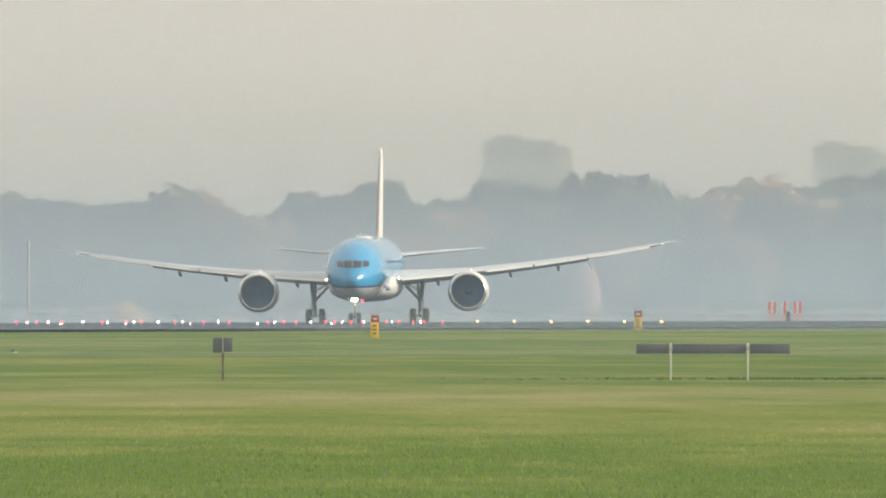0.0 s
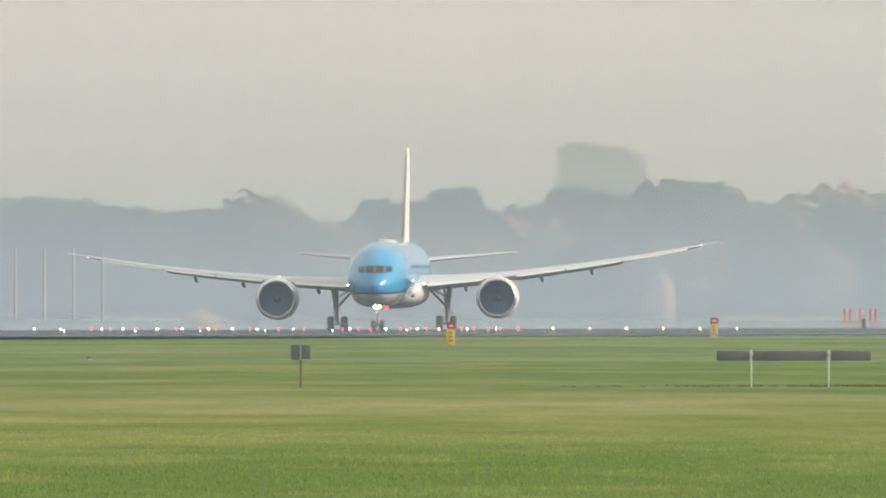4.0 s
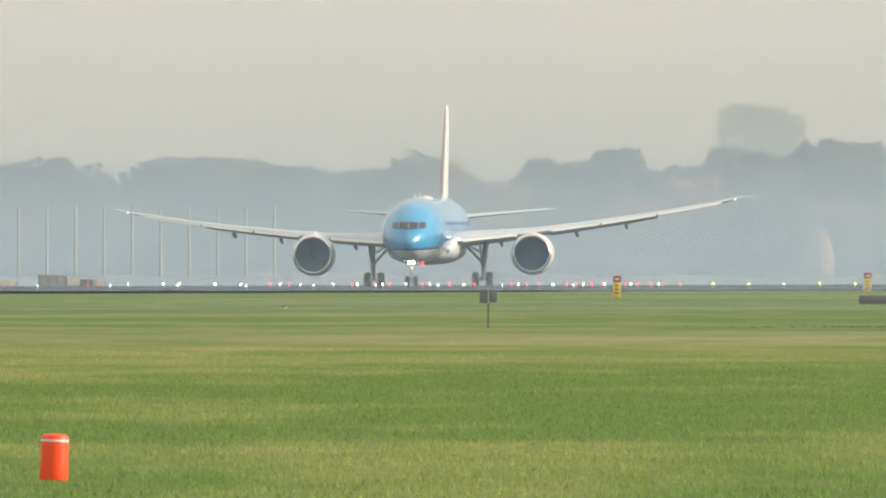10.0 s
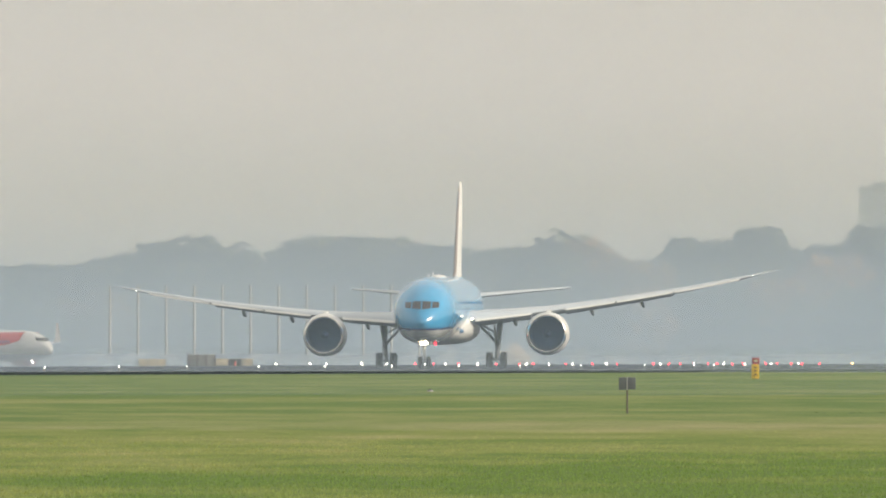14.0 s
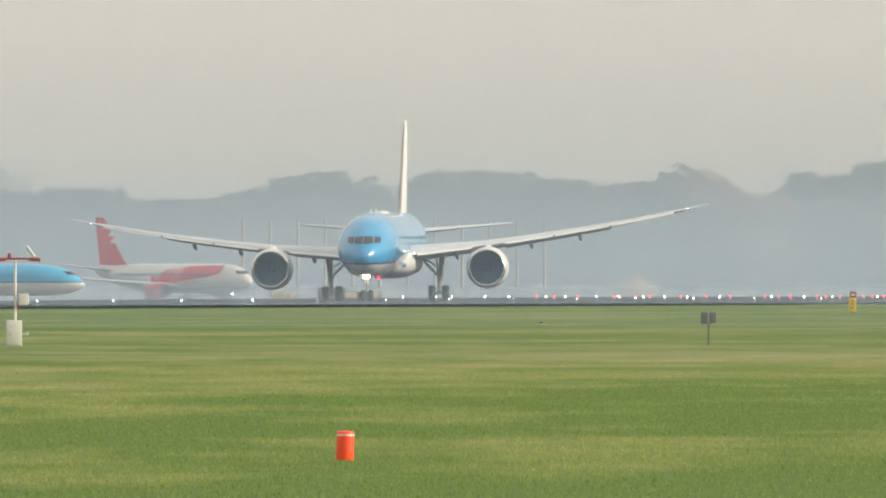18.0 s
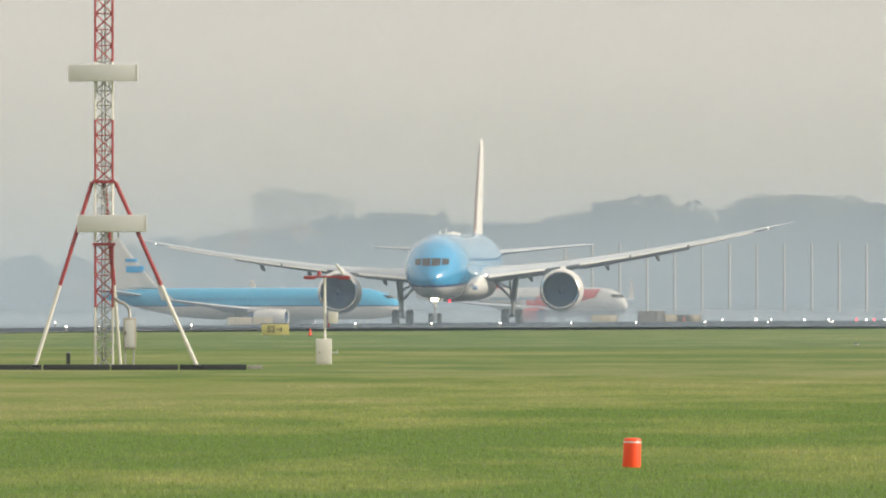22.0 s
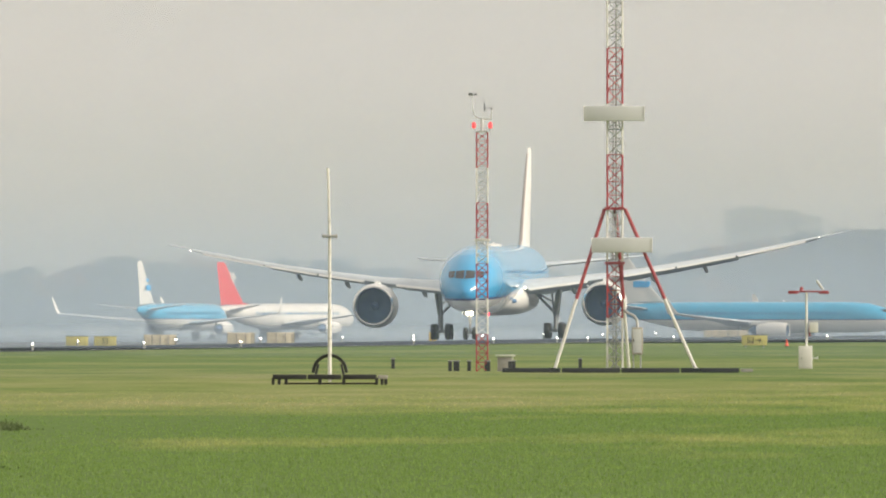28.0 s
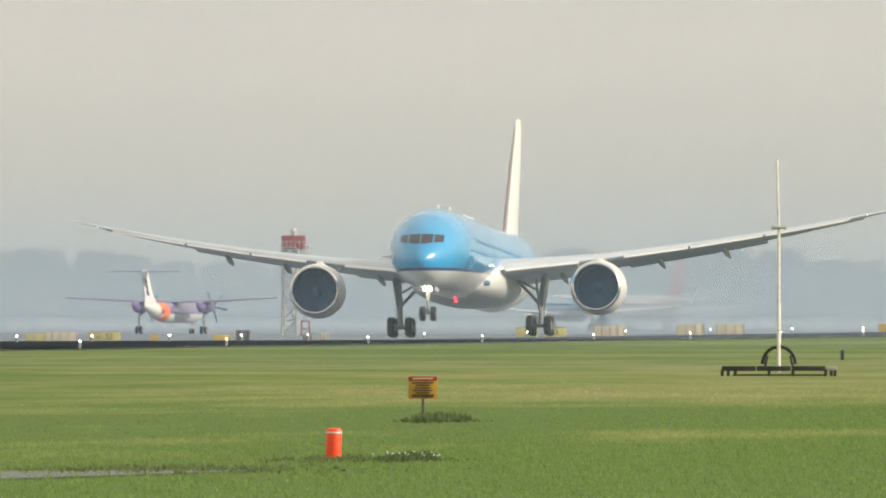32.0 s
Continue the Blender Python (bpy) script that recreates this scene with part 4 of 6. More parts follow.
def glide_tower():
    r = thing("antenna_tower", "red and white lattice antenna tower with two grey panels", "antenna tower", pose(-19.36, 907.2, 0))
    r.scale = (0.93, 0.93, 0.945)
    lattice(r, 0, 18.0, 0.62, 0.5, None, 0.04, 0.02, ((0.1, "cabinet"), (2.2, "red"), (4.45, "cabinet"), (6.62, "red"), (8.8, "cabinet"), (10.85, "red"), (13.1, "cabinet"), (15.4, "red"), (17.4, "cabinet")))
    for z, dx in ((10.45, -0.02), (5.15, 0.3)):
        bm = bmesh.new()
        box(bm, dx, -0.52, z, 2.44, 0.34, 0.6, bevel=0.05)
        p = part("antenna_panel", bm, M["panel"], r, "grey box-shaped antenna panel")
        for s in (-1, 1):
            part("end_cap", box(bmesh.new(), dx + s * 1.225, -0.52, z, 0.03, 0.36, 0.62, bevel=0.01), M["cabinet"], p)
            part("hinge", box(bmesh.new(), dx + s * 0.22, -0.33, z - 0.4, 0.06, 0.05, 0.24), M["steel"], p)
        part("clamp", box(bmesh.new(), 0, -0.3, z, 0.7, 0.1, 0.2), M["gear"], p)
    for z in (6.62, 4.42):
        part("collar", box(bmesh.new(), 0, 0, z, 0.82, 0.82, 0.1), M["red"], r, "red collar ring")
    for s, foot in ((-1, (-2.45, -0.9)), (1, (3.35, -0.9))):
        top = Vector((0.42 * s, -0.2, 6.6))
        low = Vector((foot[0], foot[1], 0.12))
        mid = top.lerp(low, 0.56)
        part("leg_upper", rod(bmesh.new(), top, mid, 0.075), M["red"], r, "red upper leg")
        part("leg_lower", rod(bmesh.new(), mid, low, 0.07), M["cabinet"], r, "white lower leg")
        part("foot_plate", box(bmesh.new(), low.x, low.y, 0.14, 0.3, 0.3, 0.08), M["steel"], r)
    part("leg_upper", rod(bmesh.new(), (0, 0.42, 6.6), (0.3, 2.2, 3.0), 0.075), M["red"], r)
    part("leg_lower", rod(bmesh.new(), (0.3, 2.2, 3.0), (0.5, 3.4, 0.1), 0.07), M["cabinet"], r)
    # base beam in lengths
    for k in range(4):
        x0 = -4.6 + 2.44 * k
        part("base_beam", box(bmesh.new(), x0 + 1.2, -0.9, 0.1, 2.38, 0.3, 0.19, bevel=0.02), M["black"], r, "black base beam on the grass")
    part("beam_end", box(bmesh.new(), 5.42, -0.9, 0.1, 0.5, 0.25, 0.13, bevel=0.02), M["concrete"], r)
    cab = part("equipment_cabinet", box(bmesh.new(), 0.92, -0.1, 1.28, 0.46, 0.36, 1.1, bevel=0.03), paint("beige_cabinet", (0.34, 0.31, 0.25), 0.5), r, "beige-grey cabinet on posts")
    part("door", box(bmesh.new(), 0.92, -0.295, 1.28, 0.36, 0.02, 0.96, bevel=0.008), M["panel"], cab)
    part("latch", box(bmesh.new(), 0.78, -0.32, 1.3, 0.04, 0.03, 0.14), M["black"], cab)
    bm = bmesh.new()
    for x in (0.76, 1.06):
        rod(bm, (x, -0.05, 0), (x, -0.05, 0.8), 0.03)
    part("cabinet_post", bm, M["gear"], cab)
    bm = bmesh.new()
    pts = [(0.36, 0, 2.55), (0.55, -0.02, 2.4), (0.78, -0.05, 2.3), (0.9, -0.08, 2.15), (0.93, -0.1, 1.8)]
    for a, b in zip(pts, pts[1:]):
        rod(bm, a, b, 0.06)
    part("conduit", bm, M["gear"], r, "grey cable conduit")
    bm = bmesh.new()
    rod(bm, (0.05, -0.02, 0.1), (0.05, -0.02, 17.5), 0.035)
    rod(bm, (-0.07, 0.05, 0.1), (-0.07, 0.05, 12), 0.025)
    part("feeder_cable", bm, M["gear"], r)
    for z in (0.9, 2.9, 7.4, 9.6, 12.2):
        part("clamp", box(bmesh.new(), 0.33, -0.2, z, 0.08, 0.16, 0.09), M["gear"], r)


def wind_mast():
    r = thing("wind_mast", "red and white lattice mast with red lamps and vane", "mast", pose(-24.92, 924.7, 0))
    r.scale = (0.86, 0.86, 0.965)
    lattice(r, 0, 9.65, 0.5, 0.36, None, 0.032, 0.015, ((0.0, "red"), (1.5, "cabinet"), (2.95, "red"), (4.35, "cabinet"), (5.35, "red"), (6.8, "cabinet"), (8.2, "red")), tri=False)
    part("platform", box(bmesh.new(), 0, 0, 5.3, 0.72, 0.72, 0.08, bevel=0.01), M["cabinet"], r, "small white platform")
    part("top_plate", box(bmesh.new(), 0, 0, 9.66, 0.56, 0.56, 0.06), M["steel"], r)
    part("stub", rod(bmesh.new(), (0, 0, 9.65), (0, 0, 10.2), 0.07), M["panel"], r)
    bm = bmesh.new()
    pts = [(-0.44, 0, 11.15), (-0.42, 0, 10.5), (-0.3, 0, 10.25), (0, 0, 10.17), (0.42, 0, 10.17), (0.43, 0, 10.55)]
    for a, b in zip(pts, pts[1:]):
        rod(bm, a, b, 0.025, n=6)
    part("instrument_arm", bm, M["panel"], r)
    for s in (-1, 1):
        bm = bmesh.new()
        loft(bm, [[(0.37 * s + q * math.cos(a * math.pi / 6), q * math.sin(a * math.pi / 6), z) for a in range(12)] for z, q in ((9.8, 0.06), (9.84, 0.085), (9.98, 0.085), (10.04, 0.04))])
        lamp = part("obstruction_lamp", bm, M["lens_red"], r, "red obstruction lamp, lit")
        part("lamp_base", rod(bmesh.new(), (0.37 * s, 0, 9.72), (0.37 * s, 0, 9.8), 0.06), M["gear"], lamp)
    bm = bmesh.new()
    for k in range(3):
        a = 2.1 * k + 0.4
        rod(bm, (-0.44, 0, 11.17), (-0.44 + 0.16 * math.cos(a), 0.16 * math.sin(a), 11.17), 0.012, n=5)
        bmesh.ops.create_uvsphere(bm, u_segments=8, v_segments=5, radius=0.06, matrix=Matrix.Translation((-0.44 + 0.16 * math.cos(a), 0.16 * math.sin(a), 11.17)))
    part("cup_anemometer", bm, M["black"], r, "black cup anemometer")
    bm = bmesh.new()
    rod(bm, (0.43, 0, 10.55), (0.43, 0, 10.6), 0.05)
    rod(bm, (0.48, 0, 10.62), (0.12, -0.05, 10.62), 0.015, n=5)
    loft(bm, [[(0.08, -0.06, 10.5), (0.16, -0.055, 10.5), (0.16, -0.045, 10.5), (0.08, -0.05, 10.5)], [(0.08, -0.06, 10.95), (0.1, -0.055, 10.95), (0.1, -0.045, 10.95), (0.08, -0.05, 10.95)]])
    part("wind_vane", bm, M["black"], r, "black wind vane")


def loop_antenna():
    r = thing("pole_antenna", "slim white pole antenna with a hoop on a black base frame", "antenna", pose(-24.95, 755.7, 0))
    r.scale = (0.865, 0.865, 0.91)
    part("pole", rod(rod(rod(bmesh.new(), (0, 0, 0.1), (0, 0, 2.6), 0.07), (0, 0, 2.6), (0, 0, 5.2), 0.055), (0, 0, 5.2), (-0.06, 0, 7.45), 0.045, 0.04), M["cabinet"], r, "white tapering pole")
    for z in (1.6, 2.6, 3.1, 3.9, 4.6, 5.7):
        part("joint_band", rod(bmesh.new(), (0, 0, z - 0.015), (0, 0, z + 0.015), 0.078), M["gear"], r)
    part("tip", rod(bmesh.new(), (-0.06, 0, 7.4), (-0.07, 0, 7.56), 0.06, 0.05), M["cabinet"], r)
    bm = bmesh.new()
    box(bm, 0, 0, 5.18, 0.58, 0.2, 0.09, bevel=0.03)
    for x in (-0.22, 0.22):
        rod(bm, (x, 0, 5.1), (x, 0, 5.27), 0.04)
    part("ring", bm, M["gear"], r, "dark collar halfway up the pole")
    bm = bmesh.new()
    n = 20
    for k in range(n):
        a, b = math.pi * k / n, math.pi * (k + 1) / n
        for rr, y in ((0.63, 0.0), (0.58, 0.12)):
            rod(bm, (rr * math.cos(a), y, 0.42 + rr * math.sin(a)), (rr * math.cos(b), y, 0.42 + rr * math.sin(b)), 0.035, n=6, caps=False)
    part("hoop", bm, M["black"], r, "black half-round hoop")
    for s in (-1, 1):
        part("strut", rod(bmesh.new(), (0.52 * s, 0, 0.3), (0.42 * s, 0, 0.72), 0.045), M["black"], r)
    for k in range(3):
        x0 = -2.1 + 1.28 * k
        part("base_beam", box(bmesh.new(), x0 + 0.63, 0, 0.27, 1.24, 0.2, 0.17, bevel=0.02), M["black"], r)
    part("beam_end", box(bmesh.new(), 1.95, 0, 0.27, 0.36, 0.2, 0.14, bevel=0.02), M["concrete"], r)
    for x in (-2.08, -1.86, -1.6, -0.36, 0.52, 1.72, 1.92, 2.06):
        part("leg", box(bmesh.new(), x, 0, 0.1, 0.11, 0.14, 0.28, bevel=0.01), M["black"], r)
    # the frame's cast shadow, modelled as a thin black slab
    part("shadow_board", box(bmesh.new(), 0, 0.35, 0.04, 3.4, 0.4, 0.06, bevel=0.01), M["black"], r, "flat black slab painted in as the frame's shadow")


def visibility_post():
    r = thing("weather_sensor", "white cabinet with a slim pole and a red cross arm", "weather sensor", pose(-13.05, 971.7, 0))
    r.scale = (1.03, 1.03, 1.03)
    c = part("cabinet", box(bmesh.new(), 0, 0, 0.45, 0.54, 0.4, 0.9, bevel=0.02), M["cabinet"], r, "white steel cabinet")
    part("door", box(bmesh.new(), 0.01, -0.21, 0.45, 0.44, 0.02, 0.8, bevel=0.006), M["cabinet"], c)
    part("lock", box(bmesh.new(), -0.15, -0.228, 0.42, 0.03, 0.02, 0.07), M["ink"], c)
    part("side_arm", box(bmesh.new(), 0.38, 0, 0.42, 0.24, 0.05, 0.05), M["panel"], c)
    part("side_plate", box(bmesh.new(), 0.47, 0, 0.44, 0.05, 0.12, 0.12), M["panel"], c)
    part("pole", rod(bmesh.new(), (0.04, 0, 0.9), (0.04, 0, 3.05), 0.045), M["cabinet"], r, "slim white pole")
    j = part("junction_box", box(bmesh.new(), 0.33, -0.02, 1.64, 0.34, 0.25, 0.4, bevel=0.02), M["cabinet"], r, "white junction box")
    part("conduit", rod(bmesh.new(), (0.17, 0, 1.3), (0.17, 0, 1.7), 0.04), M["red"], j)
    bm = bmesh.new()
    box(bm, 0.12, 0, 3.06, 1.55, 0.12, 0.07, bevel=0.02)
    for s in (-1, 1):
        box(bm, 0.12 + 0.6 * s, 0, 3.03, 0.42, 0.2, 0.13, bevel=0.04)
    part("cross_arm", bm, M["red"], r, "red cross arm")
    part("sensor_head", rod(bmesh.new(), (0.72, 0, 3.12), (0.44, 0, 3.5), 0.055), M["panel"], r, "pale tilted sensor tube")
    part("top_lamp", rod(bmesh.new(), (-0.16, 0, 3.1), (-0.16, 0, 3.25), 0.08, 0.06), M["red"], r)


def runway_board(x, y, w, h, text, group, mat="straw", lift=0.0):
    """A yellow taxiway guidance sign on two legs."""
    r = thing("taxiway_sign", "pale yellow taxiway sign with black lettering beside the runway" if text else "plain yellow taxiway sign beside the runway", "sign", pose(x, y, land(x, y)), group)
    up = lift - land(x, y)
    b = part("panel", box(bmesh.new(), 0, 0, up + 0.12 + h / 2, w, 0.18, h, bevel=0.03), M[mat], r)
    for s in (-1, 1):
        part("leg", box(bmesh.new(), s * w * 0.35, 0, 0.07 + up / 2, 0.08, 0.1, 0.18 + up), M["gear"], r)
    part("frame", box(bmesh.new(), 0, 0.02, up + 0.12 + h + 0.02, w + 0.04, 0.2, 0.05), M["wood"], b)
    if text:
        lettering(b, text, h * 0.82, pose(0, -0.105, up + 0.12 + h * 0.5) @ FACE, M["ink"])


def red_yellow_sign(x, y, w, h):
    r = thing("threshold_sign", "upright yellow sign with a red top beside the runway", "sign", pose(x, y, 0), "upright signs")
    b = part("lower_panel", box(bmesh.new(), 0, 0, h * 0.35, w, 0.14, h * 0.68, bevel=0.02), M["yellow"], r)
    t = part("upper_panel", box(bmesh.new(), 0.03, 0, h * 0.85, w * 0.98, 0.14, h * 0.3, bevel=0.02), M["red"], r, "red upper panel")
    for z in (0.2, 0.38, 0.54):
        part("text_bar", box(bmesh.new(), 0, -0.075, h * z, w * 0.4, 0.01, h * 0.06), M["ink"], b)
    part("text_bar", box(bmesh.new(), 0.03, -0.075, h * 0.84, w * 0.5, 0.01, h * 0.1), M["cream"], t)


grey_board_on_post()
barrier()
marker(-0.69, 451.3, 2.0, 0.4, 0.125, "orange markers")
marker(-17.45, 352.4, 1.5, 0.44, 0.115, "orange markers")
warning_board()
glide_tower()
wind_mast()
loop_antenna()
visibility_post()
red_yellow_sign(32.2, 1703, 0.48, 1.35)
red_yellow_sign(58.91, 2045.6, 0.6, 1.45)
runway_board(-25.49, 1583, 1.7, 0.67, "S2\u2192", "taxiway signs")

# dark stub posts and a small hut round the mast
stub = thing("stub_post", "short black post in the grass near the mast", "post", pose(-26.22, 926.7, 0), "black stub posts")
part("body", box(bmesh.new(), 0, 0, 0.2, 0.14, 0.14, 0.4, bevel=0.02), M["black"], stub)
part("cap", box(bmesh.new(), 0, 0, 0.42, 0.17, 0.17, 0.04, bevel=0.01), M["gear"], stub)
for x, y in ((-26.05, 927.7), (-25.90, 925.7), (-25.48, 926.7), (-24.63, 923.3), (-23.86, 925.7), (-23.74, 926.7), (-22.35, 975.9), (-24.78, 925.7)):
    copy_thing(stub, pose(x, y, 0))
copy_thing(stub, pose(-29.96, 973.7, 0))
hut = thing("sensor_hut", "small pale slatted box with a flat roof beside the mast", "instrument box", pose(-24.13, 927.7, 0))
part("body", box(bmesh.new(), 0, 0, 0.28, 0.55, 0.5, 0.56, bevel=0.02), M["concrete"], hut)
part("roof", box(bmesh.new(), 0.04, 0, 0.62, 0.75, 0.65, 0.05, bevel=0.01), M["cabinet"], hut)
part("stay", rod(bmesh.new(), (0.33, -0.2, 0), (0.33, -0.2, 0.62), 0.02), M["cabinet"], hut)
# made-up cap shape for a small dark spot in the grass
peg = thing("field_drain", "small dark cap-shaped object lying in the grass", "drain cap", pose(8.62, 1334, 0))
part("cap", rod(bmesh.new(), (0, 0, -0.02), (0.02, 0, 0.1), 0.12, 0.07), M["black"], peg)
part("rim", rod(bmesh.new(), (0, 0, -0.02), (0, 0, 0.03), 0.17, 0.16), M["concrete"], peg)


def weeds(name, x, y, spread, n, h, label, flowers=0):
    rnd = random.Random(int(abs(x * 10)))
    verts, faces = [], []
    for k in range(n):
        px = x + rnd.gauss(0, spread)
        py = y + rnd.gauss(0, 3.0)
        for b in range(4):
            hh = h * rnd.uniform(0.3, 1) * math.exp(-((px - x) / spread) ** 2 * 0.3)
            a, w = rnd.uniform(0, 6.28), rnd.uniform(0.01, 0.035)
            ox = px + rnd.uniform(-0.06, 0.06)
            i = len(verts)
            cx, cy = w * math.cos(a), w * math.sin(a)
            lx, ly = rnd.uniform(-0.07, 0.07), rnd.uniform(-0.07, 0.07)
            verts += [(ox - cx, py - cy, -0.02), (ox + cx, py + cy, -0.02), (ox + cx * 0.6 + lx * 0.5, py + cy * 0.6 + ly * 0.5, hh * 0.7), (ox + lx, py + ly, hh)]
            faces.append((i, i + 1, i + 2, i + 3))
    me = bpy.data.meshes.new(name)
    me.from_pydata(verts, [], faces)
    me.materials.append(M["weeds"])
    tagged(new(name, me), label, "weeds", kind="stuff")


weeds("weeds", -21.6, 468, 0.34, 170, 0.2, "tuft of darker weeds round the foot of the sign")
weeds("weeds", -17.5, 351.4, 0.4, 90, 0.08, "low dark weeds round the orange marker")
weeds("weeds", -16.3, 351.9, 0.26, 130, 0.12, "low leafy weeds with pale flowers in the grass")
weeds("weeds", 32.5, 994, 5.0, 700, 0.045, "thin line of uncut grass behind the barrier")
rnd = random.Random(5)
bm = bmesh.new()
for k in range(26):
    bmesh.ops.create_icosphere(bm, subdivisions=1, radius=0.012, matrix=Matrix.Translation((-16.35 + rnd.gauss(0, 0.22), 350.9 + rnd.uniform(-1, 1), rnd.uniform(0.04, 0.11))))
fl = part("wild_flowers", bm, M["white"], None)
tagged(fl, "scattered small white wild flowers among weeds", "flowers", kind="stuff")
sheet("service_path", [(-40, 300), (-20.2, 309.5), (-18.2, 322), (-16.8, 331.5), (-18.5, 329.5), (-20.3, 327.5), (-40, 322)], -0.005, M["tarmac"], "grey tarmac service path in the grass", "path")
weeds("weeds", -18.6, 330.5, 1.5, 260, 0.07, "ragged dry verge along the service path")

# ---- other aircraft on the far taxiway ----
def small_jet(name, label, pos, heading, length, span, top, line, lower, stripe, tail, tail_label, engine_mat, winglet, group="taxiing jets", band=None, slope=0.0):
    """A narrow-body jet; its nose points along -y before it is turned."""
    r = thing(name, label, "airliner", pose(*pos, 0, 0, heading), group)
    h = length / 2
    cz, rr = 3.35, 1.98
    rows = ((-h, 2.75, 0.05, 0.05), (-h + 0.2, 2.78, 0.42, 0.4), (-h + 1.0, 2.9, 0.95, 0.95), (-h + 2.2, 3.1, 1.45, 1.5), (-h + 4.2, 3.28, 1.85, 1.88),
            (-h + 6.5, cz, rr, rr), (h - 15, cz, rr, rr), (h - 10, 3.5, 1.85, 1.8), (h - 5, 3.95, 1.2, 1.2), (h - 1.2, 4.3, 0.5, 0.6), (h, 4.4, 0.15, 0.25))
    skin = livery(name + "_livery", top, stripe, lower, line, slope, width=0.12)
    part("fuselage", loft(bmesh.new(), smooth_rings(rows, 28, 2)), skin, r)
    for x0, x1 in ((-0.95, -0.5), (-0.46, -0.02), (0.02, 0.46), (0.5, 0.95)):
        part("windscreen", skin_patch(rows, x0, x1, 3.95, 4.38, -h, -h + 6, n=3), M["glass"], r, "dark cockpit window")
    for s in (-1, 1):
        bm = bmesh.new()
        for k in range(int((length - 14) / 0.62)):
            box(bm, s * (rr - 0.02), -h + 7 + k * 0.62, 3.85, 0.05, 0.24, 0.36)
        tagged(part("cabin_windows", bm, M["cabin"], r), kind="stuff")
        if band:
            bm = bmesh.new()
            loft(bm, [[(s * (rr * math.cos(a) + 0.02), y, cz + rr * math.sin(a)) for a in (lo + (hi - lo) * k / 5 for k in range(6))] for y, lo, hi in
                      ((-h + 4.6, 0.35, 1.1), (-h + 7, 0.1, 1.1), (-h + 13, -0.15, 1.0), (-h + 18, -0.5, 0.6), (-h + 21, -0.6, 0.1))], close=False, cap=(False, False))
            part("side_band", bm, M[band], r, "broad coloured band along the hull")
        y0 = -3.0
        rows_w = [foil((x * s, y0 + le, z), ch, th, n=7) for x, le, z, ch, th in
                  ((1.0, -1.2, 2.2, 7.4, 0.13), (1.9, -0.6, 2.3, 6.8, 0.13), (5.6, 1.7, 2.7, 4.3, 0.12), (11, 4.6, 3.2, 2.8, 0.11), (span / 2 - 0.2, 7.4, 3.8, 1.6, 0.1))]
        w = part("wing", loft(bmesh.new(), rows_w), M["wing"], r, "light grey wing")
        if winglet:
            rows_t = [foil(((span / 2 - 0.2 + dx) * s, y0 + le, z), ch, 0.09, up=(s * 0.9, 0, -0.3), n=5) for dx, le, z, ch in ((0, 7.4, 3.82, 1.6), (0.3, 7.9, 4.4, 1.2), (0.75, 9.0, 6.3, 0.5))]
            part("winglet", loft(bmesh.new(), rows_t), M["white"], w, "upturned white winglet")
        bm = bmesh.new()
        spin_y(bm, [(y0 - 3.2, 0.78), (y0 - 3.3, 0.86), (y0 - 3.2, 0.93), (y0 - 2.4, 1.03), (y0 - 1.0, 1.02), (y0 + 0.3, 0.86), (y0 + 0.8, 0.74)], 5.2 * s, 1.65, 24)
        e = part("nacelle", bm, M[engine_mat], r)
        bm = bmesh.new()
        spin_y(bm, [(y0 - 3.2, 0.78), (y0 - 2.4, 0.76), (y0 - 2.3, 0.05)], 5.2 * s, 1.65, 24)
        part("inlet", bm, M["dark"], e)
        bm = bmesh.new()
        spin_y(bm, [(y0 + 0.2, 0.7), (y0 + 1.4, 0.5), (y0 + 2.2, 0.05)], 5.2 * s, 1.65, 18)
        part("exhaust_cone", bm, M["fan"], e)
        part("pylon", box(bmesh.new(), 5.2 * s, y0 + 0.2, 2.55, 0.3, 3.6, 0.5, bevel=0.1), M["white"], e)
        rows_h = [foil((x * s, y, z), ch, 0.1, n=6) for x, y, z, ch in ((0.4, h - 6.2, 4.3, 3.9), (3.0, h - 4.4, 4.7, 2.7), (6.6, h - 2.2, 5.15, 1.3))]
        part("tailplane", loft(bmesh.new(), rows_h), M["wing"], r)
        part("main_gear", rod(bmesh.new(), (2.9 * s, 1.2, 0.5), (2.9 * s, 1.0, 2.3), 0.16), M["gear"], r)
        for dx in (-0.35, 0.35):
            wheel("tyre", r, 2.9 * s + dx, 1.2, 0.55, 0.55, 0.4)
        wheel("tyre", r, 0.22 * s, -h + 4.6, 0.38, 0.38, 0.25)
    part("nose_gear", rod(bmesh.new(), (0, -h + 4.6, 0.4), (0, -h + 4.8, 2.0), 0.1), M["gear"], r)
    rows_f = [foil((0, h - dy, z), ch, th, up=(1, 0, 0), n=7) for dy, z, ch, th in ((10.2, 5.15, 9.2, 0.03), (7.4, 5.4, 6.3, 0.1), (5.0, 8.0, 4.4, 0.1), (2.6, 11.0, 2.6, 0.1), (2.0, 11.5, 1.9, 0.06))]
    f = part("tail_fin", loft(bmesh.new(), rows_f), M[tail], r, tail_label)
    bm = bmesh.new()
    rod(bm, (0, -4, 5.3), (0.0, -3.8, 5.62), 0.1, 0.03)
    part("antenna_blade", bm, M["white"], r)
    return r, f, h


